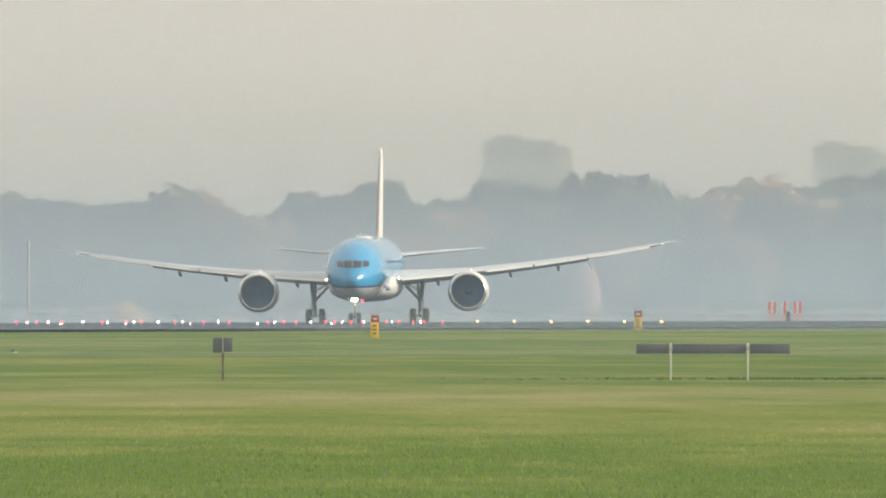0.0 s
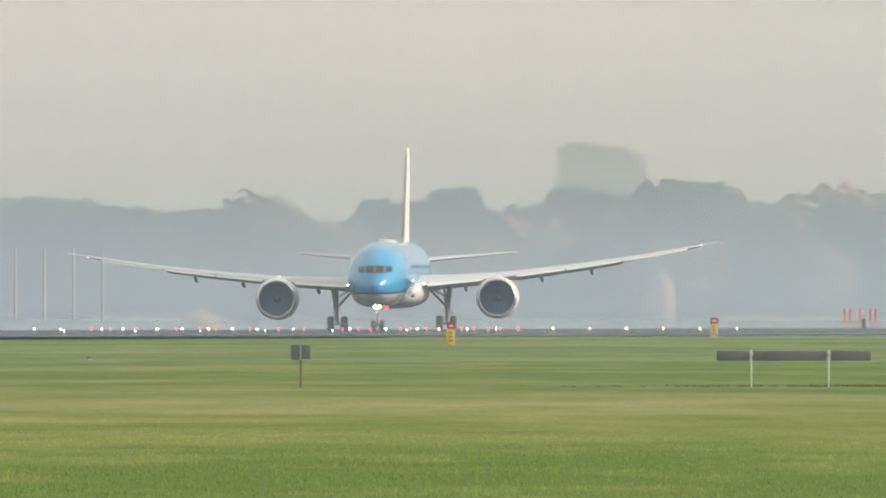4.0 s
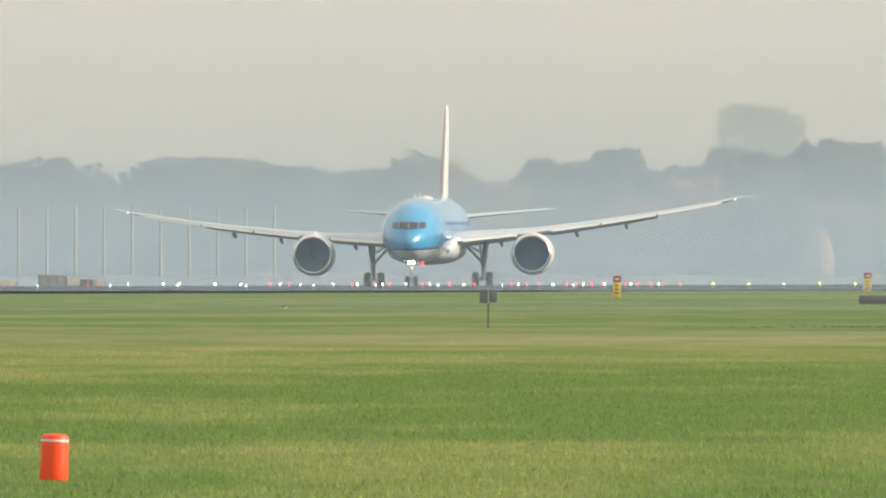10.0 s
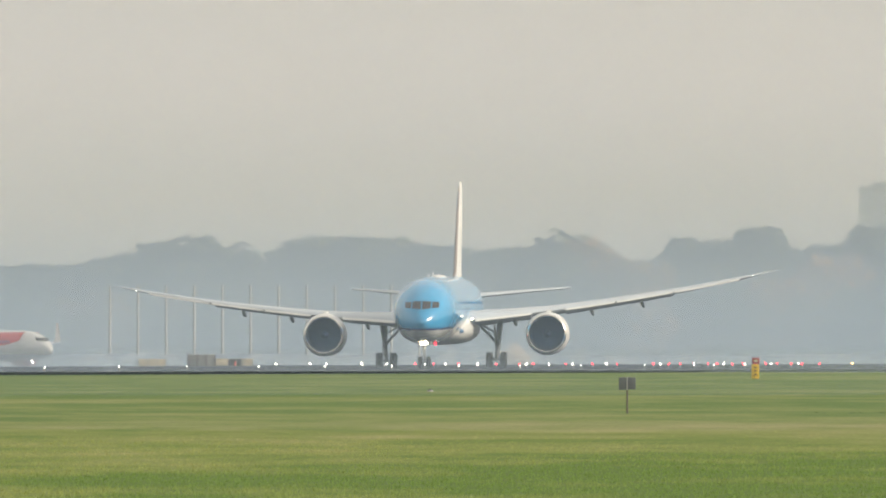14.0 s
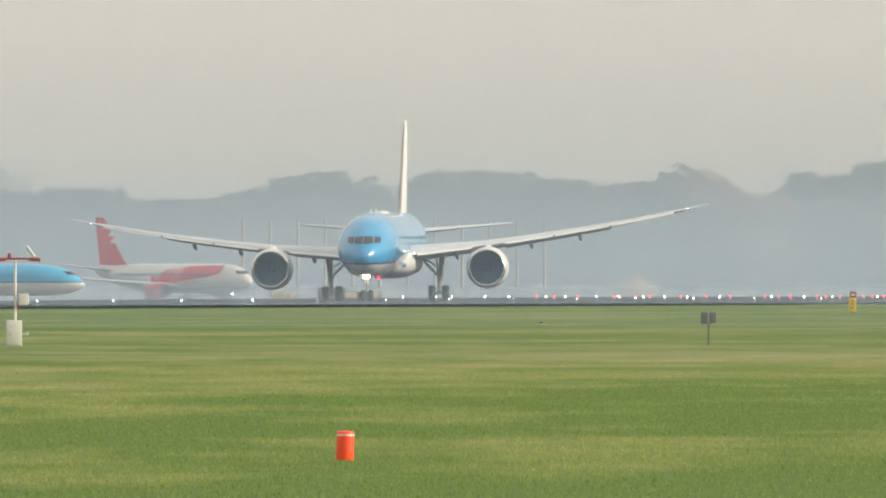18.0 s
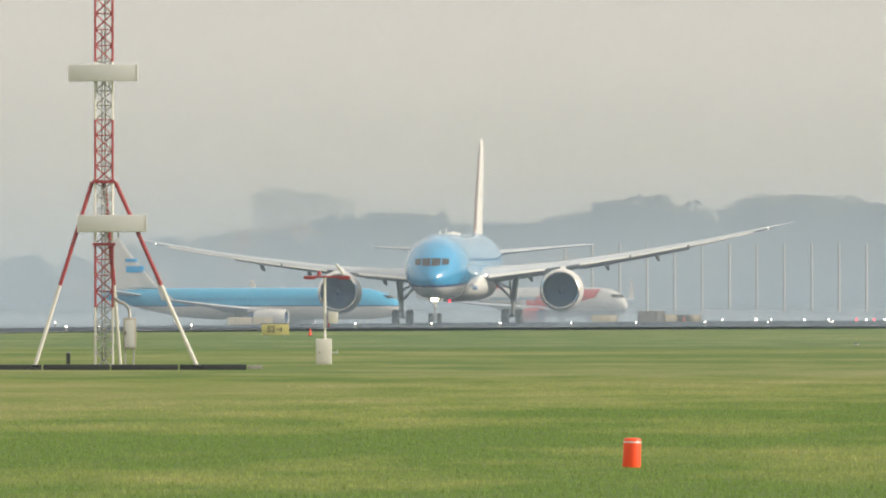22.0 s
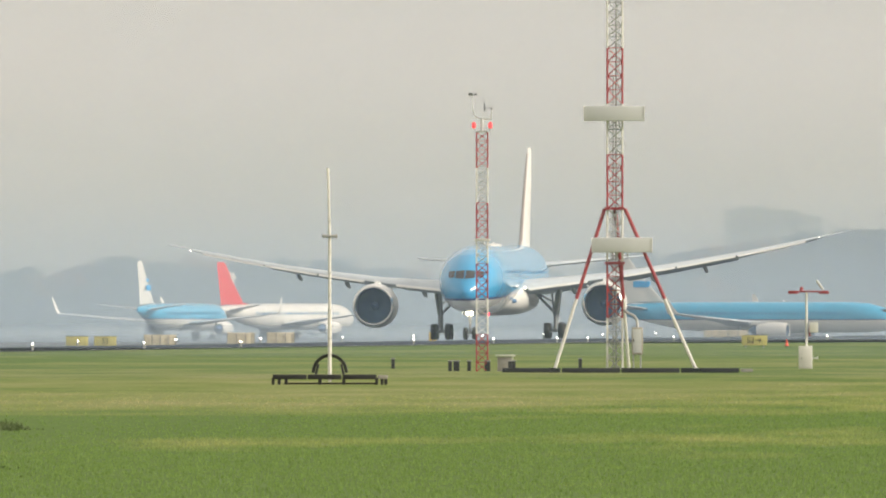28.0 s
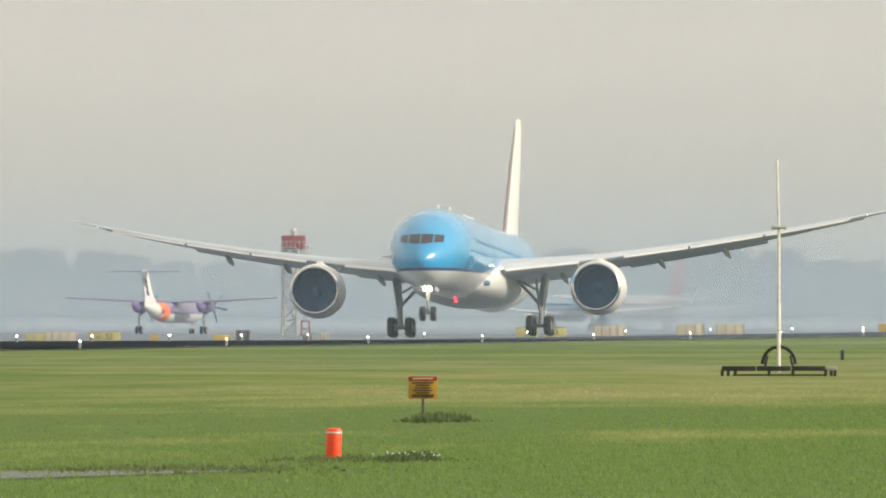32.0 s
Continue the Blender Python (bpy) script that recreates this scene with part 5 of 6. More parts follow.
def fin_bars(fin, h, mat, spec, label):
    """Plain bars where the tail carries a mark."""
    bm = bmesh.new()
    for dy, z, ln, ht in spec:
        for s in (-1, 1):
            box(bm, s * 0.26, h - dy, z, 0.06, ln, ht, bevel=0.01)
    part("fin_marking", bm, M[mat], fin, label)


red_jet, f, h = small_jet("red_jet", "white jet airliner with a red tail taxiing in haze", (-44, 3060, -1.6), 40, 37.5, 34, (0.74, 0.74, 0.73), 0.2, (0.72, 0.72, 0.71), (0.74, 0.74, 0.73), "crimson", "red tail fin", "crimson", True, band="crimson")
fin_bars(f, h, "white", ((4.6, 8.3, 0.9, 0.5), (4.2, 9.2, 0.9, 0.5), (3.8, 10.1, 0.8, 0.5)), "white marking bars on the fin")
for x, z in ((0.0, 1.3), (-0.35, 2.0), (0.35, 2.0)):
    bm = bmesh.new()
    bmesh.ops.create_uvsphere(bm, u_segments=8, v_segments=6, radius=0.16, matrix=Matrix.Translation((x, -h + 4.4, z)))
    part("taxi_light", bm, M["lamp_white"], red_jet, "taxi light, lit")
blue_a, f, h = small_jet("blue_jet", "sky-blue and white jet airliner waiting on the taxiway", (-53.0, 3050, -1.6), 72, 39.5, 34.3, (0.06, 0.41, 0.7), 3.05, (0.74, 0.74, 0.72), (0.01, 0.04, 0.2), "white", "white tail fin", "white", True)
fin_bars(f, h, "blue", ((4.4, 7.6, 2.2, 0.8), (3.9, 8.7, 1.4, 0.4)), "blue marking bars on the fin")
blue_b, f, h = small_jet("blue_jet", "sky-blue and white jet airliner seen from its tail", (-142.2, 3480, -1.6), 164, 39.5, 34.3, (0.06, 0.41, 0.7), 3.05, (0.74, 0.74, 0.72), (0.01, 0.04, 0.2), "white", "white tail fin", "white", True)
fin_bars(f, h, "blue", ((4.4, 7.6, 2.2, 0.8), (3.9, 8.7, 1.4, 0.4)), "blue marking bars on the fin")
red_fin_jet, f, h = small_jet("white_jet", "white jet airliner with a red and white tail fin", (-148.0, 3525, -1.6), 135, 38, 35, (0.74, 0.74, 0.73), 0.2, (0.72, 0.72, 0.71), (0.74, 0.74, 0.73), "crimson", "red tail fin with a white cross shape", "white", True)
fin_bars(f, h, "white", ((4.2, 9.2, 1.5, 0.45), (4.2, 9.2, 0.45, 1.5)), "white cross on the red fin")


def propliner():
    r = thing("turboprop", "violet and white turboprop airliner with a white T-tail", "airliner", pose(-188.0, 3130, -1.62, 0, 0, 170), "taxiing jets")
    h = 16
    rows = ((-h, 2.4, 0.05, 0.05), (-h + 1, 2.5, 0.7, 0.65), (-h + 3, 2.7, 1.15, 1.15), (-h + 5, 2.8, 1.35, 1.35), (4, 2.8, 1.35, 1.35), (9, 3.1, 1.1, 1.05), (13, 3.5, 0.6, 0.6), (h, 3.8, 0.15, 0.2))
    part("fuselage", loft(bmesh.new(), smooth_rings(rows, 24, 2)), livery("turboprop_livery", (0.14, 0.10, 0.26), (0.7, 0.7, 0.7), (0.68, 0.68, 0.7), 2.5, 0.0), r)
    bm = bmesh.new()
    loft(bm, [ring_y(y, 0, hull_at(rows, y)[0], hull_at(rows, y)[1] + 0.02, hull_at(rows, y)[2] + 0.02, 24) for y in (6.0, 8.0, 10.0)], cap=(False, False))
    part("tail_band", bm, M["tail_orange"], r, "orange band round the tail")
    bm = bmesh.new()
    loft(bm, [ring_y(y, 0, hull_at(rows, y)[0], hull_at(rows, y)[1] + 0.02, hull_at(rows, y)[2] + 0.02, 24) for y in (10.0, 12.0, 14.0, 15.8)], cap=(False, True))
    part("tail_cone", bm, M["white"], r, "white tail cone")
    for s in (-1, 1):
        part("wing", loft(bmesh.new(), [foil((x * s, y, z), ch, 0.13, n=6) for x, y, z, ch in ((0, -1.6, 4.15, 2.9), (6, -1.5, 4.3, 2.8), (14.2, -0.6, 4.75, 1.5))]), M["violet"], r, "dark violet wing")
        bm = bmesh.new()
        loft(bm, [ring_y(y, 4.4 * s, z, a, b, 16) for y, z, a, b in ((-4.6, 3.6, 0.25, 0.25), (-4.0, 3.55, 0.5, 0.6), (-1, 3.5, 0.6, 0.85), (2, 3.6, 0.5, 0.7), (4, 3.9, 0.15, 0.2))])
        e = part("nacelle", bm, M["violet"], r)
        bm = bmesh.new()
        for k in range(6):
            a = math.pi / 3 * k + 0.2
            box(bm, 4.4 * s + 1.1 * math.cos(a), -4.7, 3.6 + 1.1 * math.sin(a), 2.0, 0.06, 0.22, pose(0, 0, 0, 20, -math.degrees(a), 0))
        part("propeller", bm, M["fan"], e, "six-bladed grey propeller")
        part("spinner", rod(bmesh.new(), (4.4 * s, -4.5, 3.6), (4.4 * s, -5.2, 3.6), 0.26, 0.05), M["white"], e)
        part("main_gear", rod(bmesh.new(), (4.4 * s, 0.3, 0.5), (4.4 * s, 0.0, 3.0), 0.13), M["gear"], r)
        for dx in (-0.28, 0.28):
            wheel("tyre", r, 4.4 * s + dx, 0.3, 0.5, 0.5, 0.34)
        part("tailplane", loft(bmesh.new(), [foil((x * s, y, 8.2), ch, 0.11, n=6) for x, y, ch in ((0, 14.0, 2.2), (4.6, 14.6, 1.2))]), M["violet"], r)
        wheel("tyre", r, 0.2 * s, -11.5, 0.35, 0.35, 0.22)
    part("nose_gear", rod(bmesh.new(), (0, -11.5, 0.35), (0, -11.4, 1.8), 0.09), M["gear"], r)
    f = part("tail_fin", loft(bmesh.new(), [foil((0, y, z), ch, 0.11, up=(1, 0, 0), n=7) for y, z, ch in ((8.5, 4.0, 6.5), (11.0, 5.4, 4.3), (13.4, 8.2, 3.0), (13.8, 8.45, 2.6))]), M["white"], r, "white T-tail fin")
    bm = bmesh.new()
    for z in (5.4, 6.2, 7.0):
        box(bm, 0, 14.0 + (z - 5.4) * 0.7, z, 0.5, 0.9, 0.22, pose(0, 0, 0, 40))
    part("fin_marking", bm, M["violet"], f, "dark marking bars")
    return r


turboprop = propliner()

# ---- lights, signs and boxes along the runway ----
lamp = thing("runway_light", "small white runway edge light, lit, on a short stem", "runway light", pose(-80, 1170, 0.03), "runway edge lights")
bm = bmesh.new()
bmesh.ops.create_uvsphere(bm, u_segments=10, v_segments=6, radius=0.05, matrix=Matrix.Translation((0, 0, 0.38)))
part("lens", bm, M["lamp_white"], lamp, "glowing white lens")
part("stem", rod(bmesh.new(), (0, 0, 0), (0, 0, 0.3), 0.05, 0.1), M["gear"], lamp)
rnd = random.Random(8)
ex, ey = [p[0] for p in EDGE], [p[1] for p in EDGE]
for off, mul, step, x0, x1 in ((8, 1.0, 3.6, -116, -42), (8, 1.0, 5.4, -42, 40), (112, 1.16, 3.4, -150, -42)):
    x = x0
    while x < x1:
        copy_thing(lamp, pose(x + rnd.uniform(-0.3, 0.3), float(np.interp(x, ex, ey)) * mul + off, 0.03))
        x += step


def coloured(key, name, label, places):
    a = thing(name, label, "runway light", pose(places[0][0], places[0][1], 0.03), "approach lights")
    bm = bmesh.new()
    bmesh.ops.create_uvsphere(bm, u_segments=10, v_segments=6, radius=0.08, matrix=Matrix.Translation((0, 0, 0.34)))
    part("lens", bm, M[key], a, "glowing lens")
    part("stem", rod(bmesh.new(), (0, 0, 0), (0, 0, 0.2), 0.05, 0.12), M["gear"], a)
    for x, y in places[1:]:
        copy_thing(a, pose(x, y, 0.03))


def row(x0, n, step):
    return [(x0 + step * k + rnd.uniform(-0.25, 0.25) * step, 2330 + rnd.uniform(-15, 15)) for k in range(n)]


coloured("lamp_red", "red_light", "small red approach light, lit, on a short stem", row(15.3, 9, 2.3) + row(37, 14, 1.15))
coloured("lamp_white", "white_light", "small white approach light, lit, on a short stem", row(3, 5, 2.6) + row(16.4, 8, 2.3) + row(38, 6, 2.4))
coloured("lamp_amber", "amber_light", "small amber approach light, lit, on a short stem", [(56 + 3.2 * k, 2380) for k in range(6)])


def container(x, y, w, h, key, label, name="container"):
    base = land(x, y) + 0.02
    h = float(np.interp(x, (-160, -141, -108, -95, -3), (-0.6, -0.75, -0.1, 0.22, 0.7))) + h - 1.05 - base
    r = thing(name, label, "container", pose(x, y, base), "boxes beyond the runway")
    b = part("body", box(bmesh.new(), 0, 0, h / 2, w, 1.2, h, bevel=0.04), M[key], r)
    n = max(2, round(w / 0.9))
    for k in range(n + 1):
        part("rib", box(bmesh.new(), -w / 2 + w * k / n, -0.62, h / 2, 0.09, 0.05, h * 0.96), M["wood"] if key == "concrete" else M["concrete"], b)


for x, w in ((-1.3, 2.8), (-45.1, 2.5), (-42.75, 2.1), (-0.4, 3.2), (-103.6, 3.4), (-95.1, 2.9), (-90.9, 2.9), (-161.6, 3.5), (-8.5, 2.6)):
    container(x, 2500, w, 1.05, "cream", "low cream ribbed box standing beyond the runway")
container(-3.7, 2455, 2.6, 1.5, "concrete", "grey ribbed box standing beyond the runway")
container(-142.9, 2510, 1.5, 1.35, "wood", "dark brown box standing beyond the runway")
container(-144.8, 2505, 1.8, 0.85, "yellow", "low orange-yellow box standing beyond the runway")
container(-74.9, 2500, 0.8, 1.0, "yellow", "small orange-yellow box standing beyond the runway")
container(-148.6, 2450, 0.85, 0.9, "yellow", "small yellow box standing beyond the runway")
container(-136.6, 2520, 0.8, 0.9, "concrete", "small grey box standing beyond the runway")
container(-134.8, 2520, 0.8, 0.9, "cream", "small cream box standing beyond the runway")
container(-161.6, 2460, 2.2, 0.9, "straw", "dull yellow box standing beyond the runway")
runway_board(-153.8, 2450, 3.3, 1.0, "\u2190 S2", "taxiway signs", lift=-1.7)
runway_board(-107.2, 2450, 2.3, 0.95, "S3", "taxiway signs", lift=-1.2)
runway_board(-110.2, 2452, 2.3, 0.95, "", "taxiway signs", lift=-1.2)
runway_board(-2.2, 2470, 2.0, 0.6, "", "taxiway signs", "cream")
for x, y in ((-3.4 + 2.9, 2448), (-23.5, 1593)):
    c = thing("traffic_cone", "small red cone standing beside the runway", "cone", pose(x, y, 0.03), "red cones")
    part("cone", rod(bmesh.new(), (0, 0, 0.05), (0, 0, 0.5), 0.12, 0.03, n=14), M["orange"], c)
    part("base", box(bmesh.new(), 0, 0, 0.03, 0.3, 0.3, 0.06, bevel=0.01), M["black"], c)
heap = thing("sand_heap", "pale cone of sand beyond the runway in the mist", "heap", pose(40.0, 3640, -1.6))
bm = bmesh.new()
rnd2 = random.Random(4)
loft(bm, [[(q * math.cos(a * math.pi / 10) * rnd2.uniform(0.9, 1.1), q * math.sin(a * math.pi / 10), z) for a in range(20)] for z, q in ((0, 3.2), (1.2, 2.6), (2.4, 1.7), (3.4, 0.7), (3.8, 0.1))])
part("heap", bm, paint("dry_sand", (0.62, 0.5, 0.36), 0.9, vary=0.2, scale=1.5, bump=0.3), heap)
part("kerb", box(bmesh.new(), -0.4, -2.4, 0.3, 4.6, 0.4, 0.6, bevel=0.05), M["concrete"], heap)
# marker boards at the far runway end
for k, x in enumerate((102.4, 103.8, 105.2)):
    b = thing("striped_board", "pale red and white striped board far beyond the runway", "marker board", pose(x * 1.145, 3300, -1.63), "striped boards")
    b.scale = (1.15, 1.15, 1.45)
    for j in range(3):
        part("stripe", box(bmesh.new(), -0.28 + 0.28 * j, 0, 1.3, 0.28, 0.12, 2.4), M["white"] if (j + k) % 2 else M["orange"], b)
    part("foot", box(bmesh.new(), 0, 0, 0.06, 1.0, 0.4, 0.12), M["black"], b)
for x in (99.6, 110.3):
    b = thing("stub_post", "short dark post far beyond the runway", "post", pose(x, 2800, 0.03), "far dark posts")
    part("body", box(bmesh.new(), 0, 0, 0.5, 0.4, 0.3, 1.0, bevel=0.05), M["black"], b)
    part("cap", box(bmesh.new(), 0, 0, 1.03, 0.5, 0.4, 0.08, bevel=0.02), M["gear"], b)
# low pale roofs of parked vans in the mist
for k in range(9):
    v = thing("parked_van", "white van parked far off in the mist", "van", pose(114 + 5.6 * k + (7 if k > 5 else 0), 3640, -1.63), "parked vans")
    part("body", box(bmesh.new(), 0, 0, 1.25, 4.2, 1.9, 1.9, bevel=0.25), M["white"], v)
    part("window_band", box(bmesh.new(), 0.9, -0.96, 1.6, 1.7, 0.03, 0.55, bevel=0.01), M["glass"], v)
    for dx in (-1.3, 1.3):
        wheel("wheel", v, dx, -0.85, 0.35, 0.35, 0.25).rotation_euler = (0, 0, radians(90))

# ---- radar tower ----
radar = thing("radar_tower", "blue-grey lattice radar tower with a red cab and white ladder frame", "radar tower", pose(-161.1, 2937, -1.63))
bm = bmesh.new()
for x, y in ((-1.5, -1.2), (0.3, -1.2), (0.3, 1.2), (-1.5, 1.2)):
    rod(bm, (x, y, 0), (x * 0.85 - 0.05, y * 0.85, 11.2), 0.14, n=6)
part("tower_legs", bm, M["gear"], radar)
bm = bmesh.new()
for k in range(6):
    a, b = 0.2 + 1.8 * k, 2.0 + 1.8 * k
    for (x0, y0), (x1, y1) in (((-1.5, -1.2), (0.3, -1.2)), ((-1.5, 1.2), (0.3, 1.2)), ((-1.5, -1.2), (-1.5, 1.2)), ((0.3, -1.2), (0.3, 1.2))):
        rod(bm, (x0, y0, a), (x1, y1, b), 0.07, n=4)
        rod(bm, (x1, y1, a), (x0, y0, b), 0.07, n=4)
        rod(bm, (x0, y0, b), (x1, y1, b), 0.07, n=4)
part("bracing", bm, M["gear"], radar)
for k, key in enumerate(("red", "white", "red", "white", "red", "white")):
    bm = bmesh.new()
    for x in (0.9, 1.9):
        box(bm, x, -0.3, 0.95 + 1.9 * k, 0.16, 0.16, 1.86)
    box(bm, 1.4, -0.3, 1.8 + 1.9 * k, 1.0, 0.14, 0.14)
    box(bm, 1.4, -0.3, 0.9 + 1.9 * k, 1.0, 0.1, 0.1)
    part("stair_frame", bm, M[key], radar, key + " stair frame section")
cab = part("cab", box(bmesh.new(), -0.1, 0, 11.6, 2.9, 2.4, 1.7, bevel=0.1), M["red"], radar, "red equipment cab")
part("deck", box(bmesh.new(), -0.1, 0, 10.7, 3.8, 3.2, 0.15), M["gear"], radar)
bm = bmesh.new()
for k in range(8):
    rod(bm, (-1.9 + 0.52 * k, -1.55, 10.7), (-1.9 + 0.52 * k, -1.55, 11.7), 0.04, n=4)
rod(bm, (-1.95, -1.55, 11.7), (1.75, -1.55, 11.7), 0.04, n=4)
part("railing", bm, M["gear"], radar)
radar_dish = part("rotating_antenna", box(box(bmesh.new(), 0, 0, 0.55, 4.5, 0.5, 0.42, bevel=0.08), 0, 0, 0.2, 0.5, 0.5, 0.5), M["white"], radar, "white rotating antenna bar")
radar_dish.location = (-0.1, 0, 12.6)
part("pedestal", rod(bmesh.new(), (-0.1, 0, 12.4), (-0.1, 0, 12.75), 0.4, 0.3), M["gear"], radar)

# ---- slender white poles before the trees ----
pole = thing("flagpole", "slender white pole standing far off in the mist", "pole", pose(-18.2, 3580, -1.63), "far white poles")
part("shaft", rod(bmesh.new(), (0, 0, 0), (0, 0, 12.0), 0.22, 0.17, n=8), M["galvanised"], pole)
part("base", box(bmesh.new(), 0, 0, 0.15, 0.9, 0.9, 0.3), M["concrete"], pole)
for k in range(1, 12):
    copy_thing(pole, pose(-18.2 + 4.0 * k, 3580, -1.63))

# ---- buildings beyond the trees ----
def block(name, label, x0, x1, top, depth, storeys, bays, mat, lit=None):
    w, top = x1 - x0, top + 2
    r = thing(name, label, "building", pose((x0 + x1) / 2, 4250, -2), "far buildings")
    wall = part("wall", box(bmesh.new(), 0, depth / 2, top / 2, w, depth, top), M[mat], r)
    part("roof", box(bmesh.new(), 0, depth / 2, top + 0.25, w + 0.6, depth + 0.6, 0.5), M["concrete"], r)
    part("roof_plant", box(bmesh.new(), -w * 0.15, depth / 2, top + 0.9, w * 0.4, depth * 0.5, 1.0), M["facade"], r)
    me = None
    for s in range(storeys):
        for b in range(bays):
            bx, bz = -w / 2 + w * (b + 0.5) / bays, top * (s + 0.55) / storeys
            o = part("window", box(bmesh.new(), bx, -0.03, bz, w / bays * 0.7, 0.12, top / storeys * 0.5), M["pane"], r)
    # paler end tower: its sunlit look is put into the colour
    if lit:
        t = part("stair_tower", box(bmesh.new(), w / 2 + lit / 2, 1.0, (top - 0.5) / 2, lit * 0.95, lit * 1.6, top - 0.5, pose(0, 0, 0, 0, 0, 38)), M["facade_lit"], r, "end stair tower coloured paler cream for its sunlit face")
        for s in range(storeys):
            part("balcony", box(bmesh.new(), w / 2 + lit / 2, -1.3, top * (s + 0.4) / storeys, lit * 0.9, 0.7, 0.9), M["white"], t)


block("office_block", "pale grey office block above the trees, blurred by haze", 106.4, 117.8, 28.2, 18, 7, 6, "facade", 2.2)
block("office_block", "pale grey office block above the trees, blurred by haze", 161.5, 170.5, 27.2, 18, 7, 5, "facade", 3.0)
block("office_block", "long pale office block above the trees, blurred by haze", -76.0, -63.0, 20.2, 18, 5, 8, "facade", 3.4)
block("low_hall", "long low cream hall at the far edge of the airfield", -34, -26.5, 5.0, 14, 1, 4, "facade_lit")
block("low_hall", "long low cream hall at the far edge of the airfield", 128, 134, 4.6, 14, 1, 3, "facade_lit")
block("low_hall", "long low cream hall at the far edge of the airfield", 88, 92, 4.8, 14, 1, 3, "facade_lit")
# dome and plinth added in place of reddish autumn trees
dome = thing("storage_dome", "reddish dome standing in for far autumn trees", "tank", pose(111.6, 3880, -1.63))
bm = bmesh.new()
loft(bm, [[(q * math.cos(a * math.pi / 12), q * math.sin(a * math.pi / 12), z) for a in range(24)] for z, q in ((0, 2.3), (5.4, 2.4), (7.2, 2.1), (8.5, 1.4), (9.0, 0.1))])
part("shell", bm, paint("brick_red_shell", (0.66, 0.34, 0.22), 0.6), dome)
part("plinth", rod(bmesh.new(), (0, 0, 0), (0, 0, 0.5), 2.4, n=20), M["concrete"], dome)

# ---- the belt of trees ----
def make_tree(name, seed, mat):
    """A broadleaf tree 10 m high: tapered trunk, limbs and a crown of many leaf clumps."""
    rnd = random.Random(seed)
    r = thing(name, "broadleaf tree in the hazy belt at the airfield's edge" if mat == "leaves" else "yellowing broadleaf tree in the hazy belt", "tree", pose(0, 0, 0), "belt of trees")
    bm = bmesh.new()
    rod(bm, (0, 0, 0), (0.1, 0, 3.2), 0.32, 0.2, n=7)
    rod(bm, (0.1, 0, 3.1), (0, 0.1, 6.5), 0.2, 0.08, n=6)
    tips = []
    for k in range(7):
        a, z = rnd.uniform(0, 6.28), rnd.uniform(2.4, 5.5)
        L = rnd.uniform(1.6, 3.2)
        q = (L * math.cos(a), L * math.sin(a), z + rnd.uniform(0.8, 2.4))
        rod(bm, (0.05, 0, z), q, 0.1, 0.03, n=5)
        tips.append(q)
    part("trunk", bm, M["bark"], r)
    # a rounded crown of many overlapping clumps down to the ground, tops of uneven height
    wide = rnd.uniform(2.6, 3.4)
    lobes = [(q[0], q[1], q[2], rnd.uniform(1.1, 1.6)) for q in tips]
    for k in range(26):
        a, e = rnd.uniform(0, 6.28), rnd.uniform(-0.9, 1.5)
        rr = wide * rnd.uniform(0.75, 1.0) * math.cos(e) ** -0.45
        lobes.append((rr * math.cos(a) * math.cos(e), rr * math.sin(a) * math.cos(e), 5.0 + 3.4 * math.sin(e) * rnd.uniform(0.92, 1.04), rnd.uniform(0.9, 1.5)))
    lobes += [(0, 0, 4.0, 2.4), (0, 0, 6.2, 2.2)]
    verts, faces = [], []
    for lx, ly, lz, lr in lobes:
        for k in range(64):
            v = Vector((rnd.gauss(0, 1), rnd.gauss(0, 1), rnd.gauss(0, 1))).normalized() * lr * rnd.uniform(0.55, 1.0)
            c = Vector((lx, ly, max(0.3, lz + v.z)))
            c.x, c.y = lx + v.x, ly + v.y
            n = (v.normalized() + Vector((rnd.uniform(-0.6, 0.6), rnd.uniform(-0.6, 0.6), rnd.uniform(-0.4, 0.7)))).normalized()
            t = n.orthogonal().normalized()
            b = n.cross(t)
            s = rnd.uniform(0.24, 0.46)
            i = len(verts)
            for a in range(5):
                g = 2 * math.pi * a / 5 + rnd.uniform(-0.3, 0.3)
                q = s * rnd.uniform(0.7, 1.2)
                verts.append(tuple(c + t * (q * math.cos(g)) + b * (q * math.sin(g)) + n * rnd.uniform(-0.08, 0.08)))
            faces.append((i, i + 1, i + 2, i + 3, i + 4))
    top = max(v[2] for v in verts)
    verts = [(x, y, z * 10 / top) for x, y, z in verts]
    me = bpy.data.meshes.new("crown")
    me.from_pydata(verts, [], faces)
    me.materials.append(M[mat])
    ob = new("crown", me)
    ob.parent = r
    return r


kinds = [make_tree("tree", 20 + k, "leaves") for k in range(5)] + [make_tree("tree", 40 + k, "autumn") for k in range(2)]
# skyline of the belt: x, height
SKY = ((-330, 12), (-265, 12.1), (-248, 10.8), (-227, 9.4), (-217, 7.6), (-205, 9.5), (-187, 10.4), (-172, 12.4), (-150, 12.2), (-136, 11.4), (-124, 10.4), (-110, 10.2), (-96, 10.4),
       (-84, 13.2), (-67, 15.4), (-50, 16.4), (-36, 16.8), (-26, 16.9), (-21, 17.4), (-14, 19.2), (-6, 20.0), (0, 19.0), (14, 18.8), (30, 20.4), (46, 20.2), (58, 19.6), (70, 17.8),
       (78, 20.2), (88, 21.0), (95, 17.6), (98, 22.3), (112, 22.9), (128, 21.3), (141, 22.8), (160, 23.3), (260, 22))
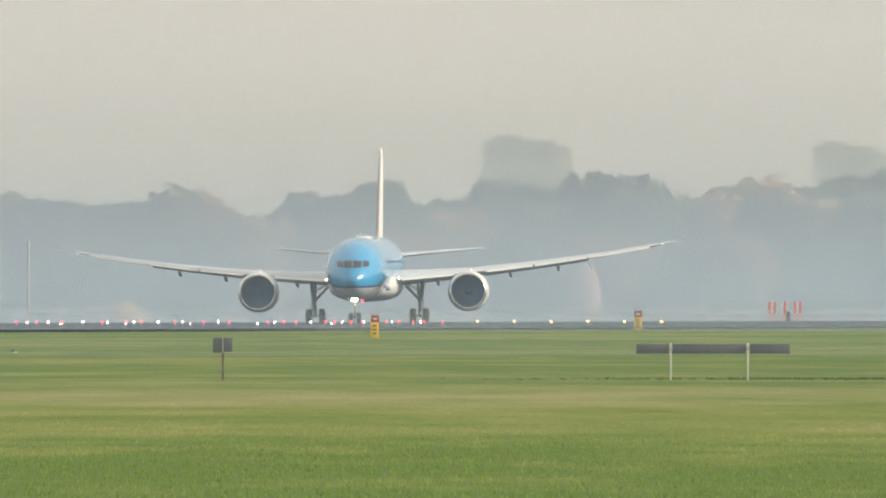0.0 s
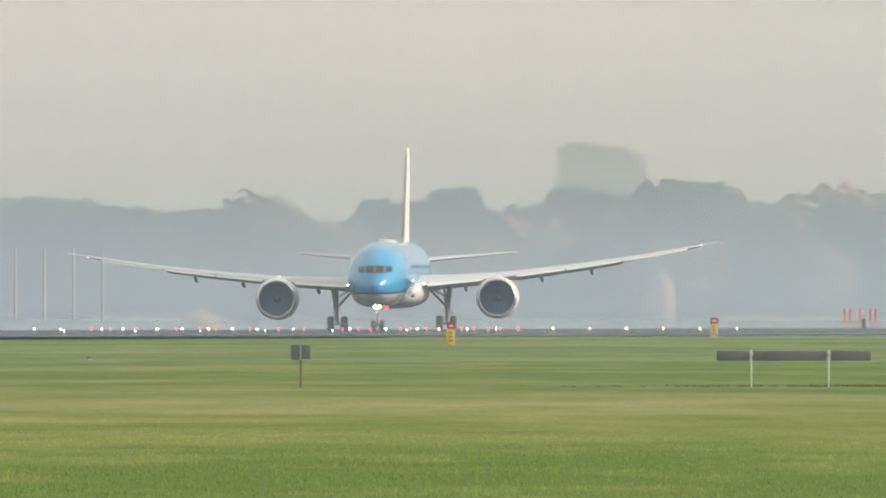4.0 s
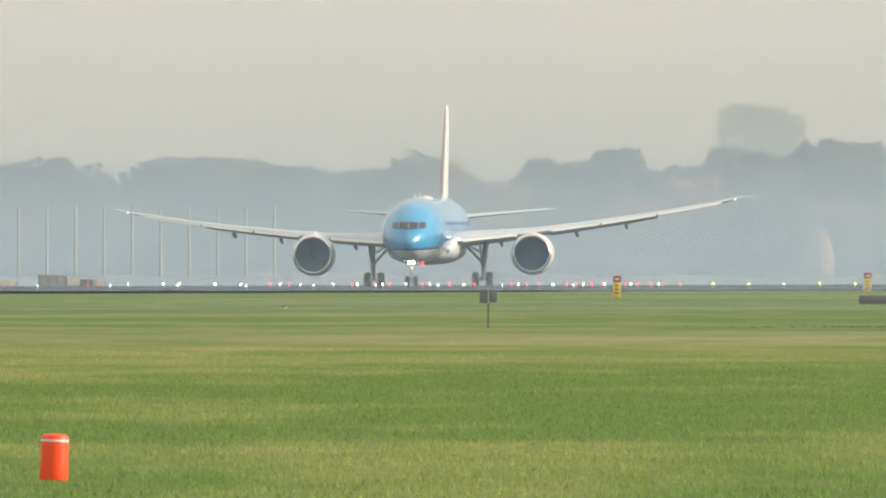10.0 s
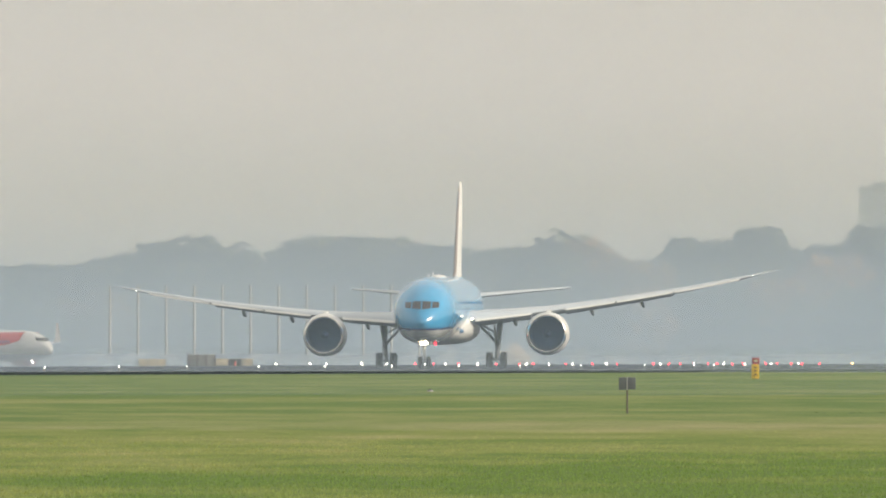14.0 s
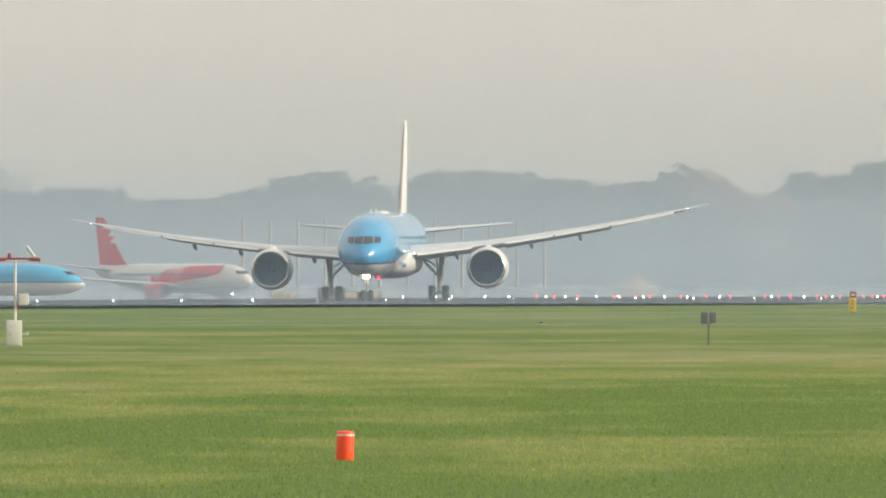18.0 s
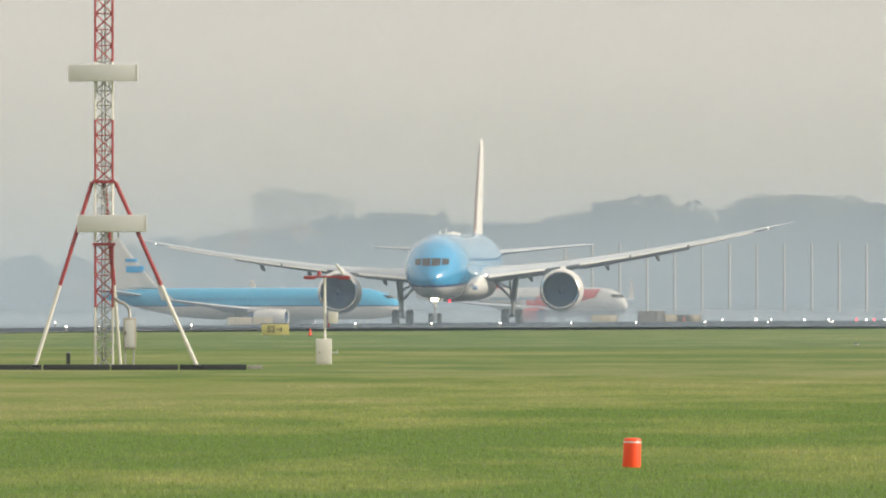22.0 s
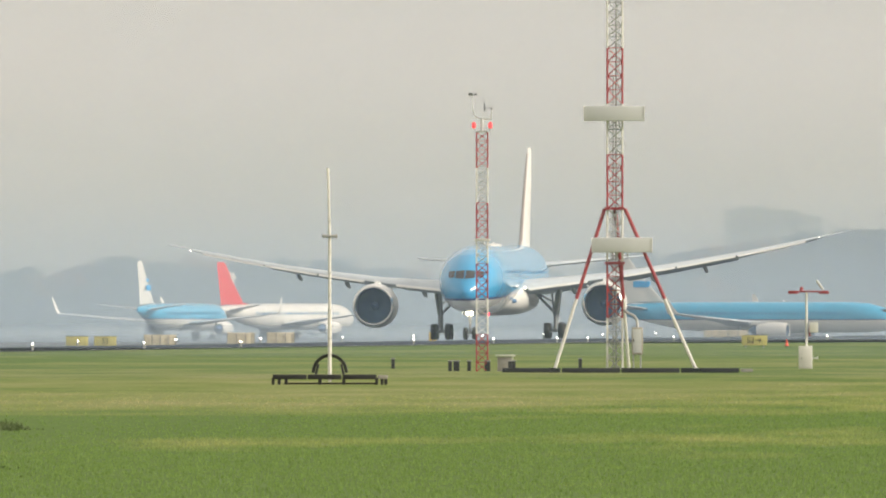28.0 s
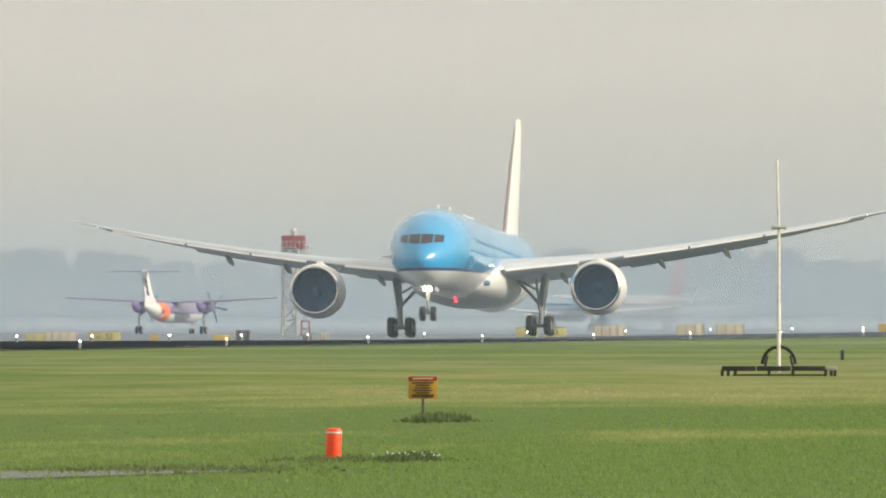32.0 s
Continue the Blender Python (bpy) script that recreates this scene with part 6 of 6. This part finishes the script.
rnd = random.Random(77)
sx, sh = [p[0] for p in SKY], [p[1] for p in SKY]
first = set()
for depth, cut, step in ((4060, 1.0, 7.4), (4000, 0.86, 6.4), (3945, 0.6, 5.6)):
    x = -320.0
    while x < 235:
        H = float(np.interp(x, sx, sh)) * cut * rnd.uniform(0.87, 1.05) * (depth / 4000) + 2
        k = rnd.randrange(5) if rnd.random() < 0.8 else 5 + rnd.randrange(2)
        m = pose(x + rnd.uniform(-1.4, 1.4), depth + rnd.uniform(-12, 12), -2, 0, 0, rnd.uniform(0, 360))
        if k in first:
            o = copy_thing(kinds[k], m)
        else:
            o = kinds[k]
            o.matrix_basis = m
            first.add(k)
        w = H ** 0.6 * 10 ** 0.4 / 10 * 1.15 * rnd.uniform(0.85, 1.25)
        o.scale = (w, w, H / 10)
        x += step * rnd.uniform(0.8, 1.2)

# ---- what moves ----
def motions():
    walk(plane, [(t, pose(x, y, 0.03, pitch, -bank, -yaw)) for t, x, y, pitch, yaw, bank in FLIGHT])
    # the wings bend up as they take the load
    walk(WINGS[0], [(t, pose(0, 0, 0, 0, math.degrees(up / 30), 0)) for t, up in ((0, -0.65), (13, -0.45), (19, -0.05), (26, 0.4), (30, 0.85), (32, 1.05))])
    walk(WINGS[1], [(t, pose(0, 0, 0, 0, -math.degrees(up / 30), 0)) for t, up in ((0, -0.1), (13, 0.6), (19, 0.9), (23, 1.05), (32, 1.2))])
    walk(red_jet, [(t, pose(x, 3280, -1.5, 0, 0, 34)) for t, x in RED_ROWS])
    walk(red_fin_jet, [(t, pose(x, y, -1.6, 0, 0, a)) for t, x, y, a in ((0, -174, 3530, 118), (20, -152, 3530, 124), (26, -142.5, 3530, 150), (28.5, -128, 3560, 150), (32, -146, 3640, 200))])
    walk(blue_a, [(t, pose(x, 3050, -1.6, 0, 0, 72)) for t, x in ((0, -51.5), (15, -51.5), (20, -55.1), (22, -54.0), (24, -52.1), (28.6, -50.1), (32, -48.0))])
    walk(blue_b, [(t, pose(x, 3480, -1.6, 0, 0, a)) for t, x, a in ((0, -146, 164), (20, -141, 164), (26, -138.5, 164), (28.6, -142.4, 164), (30, -142.0, 168), (32, -150.5, 192))])
    walk(turboprop, [(t, pose(x, 3130, -1.62, 0, 0, 170)) for t, x in ((0, -250), (28, -196), (30, -191.7), (31, -190.0), (32, -188.0))])
    walk(radar_dish, [(0.5 * k, pose(-0.1, 0, 12.6, 0, 0, 45.0 * (k - 62))) for k in range(65)])


motions()
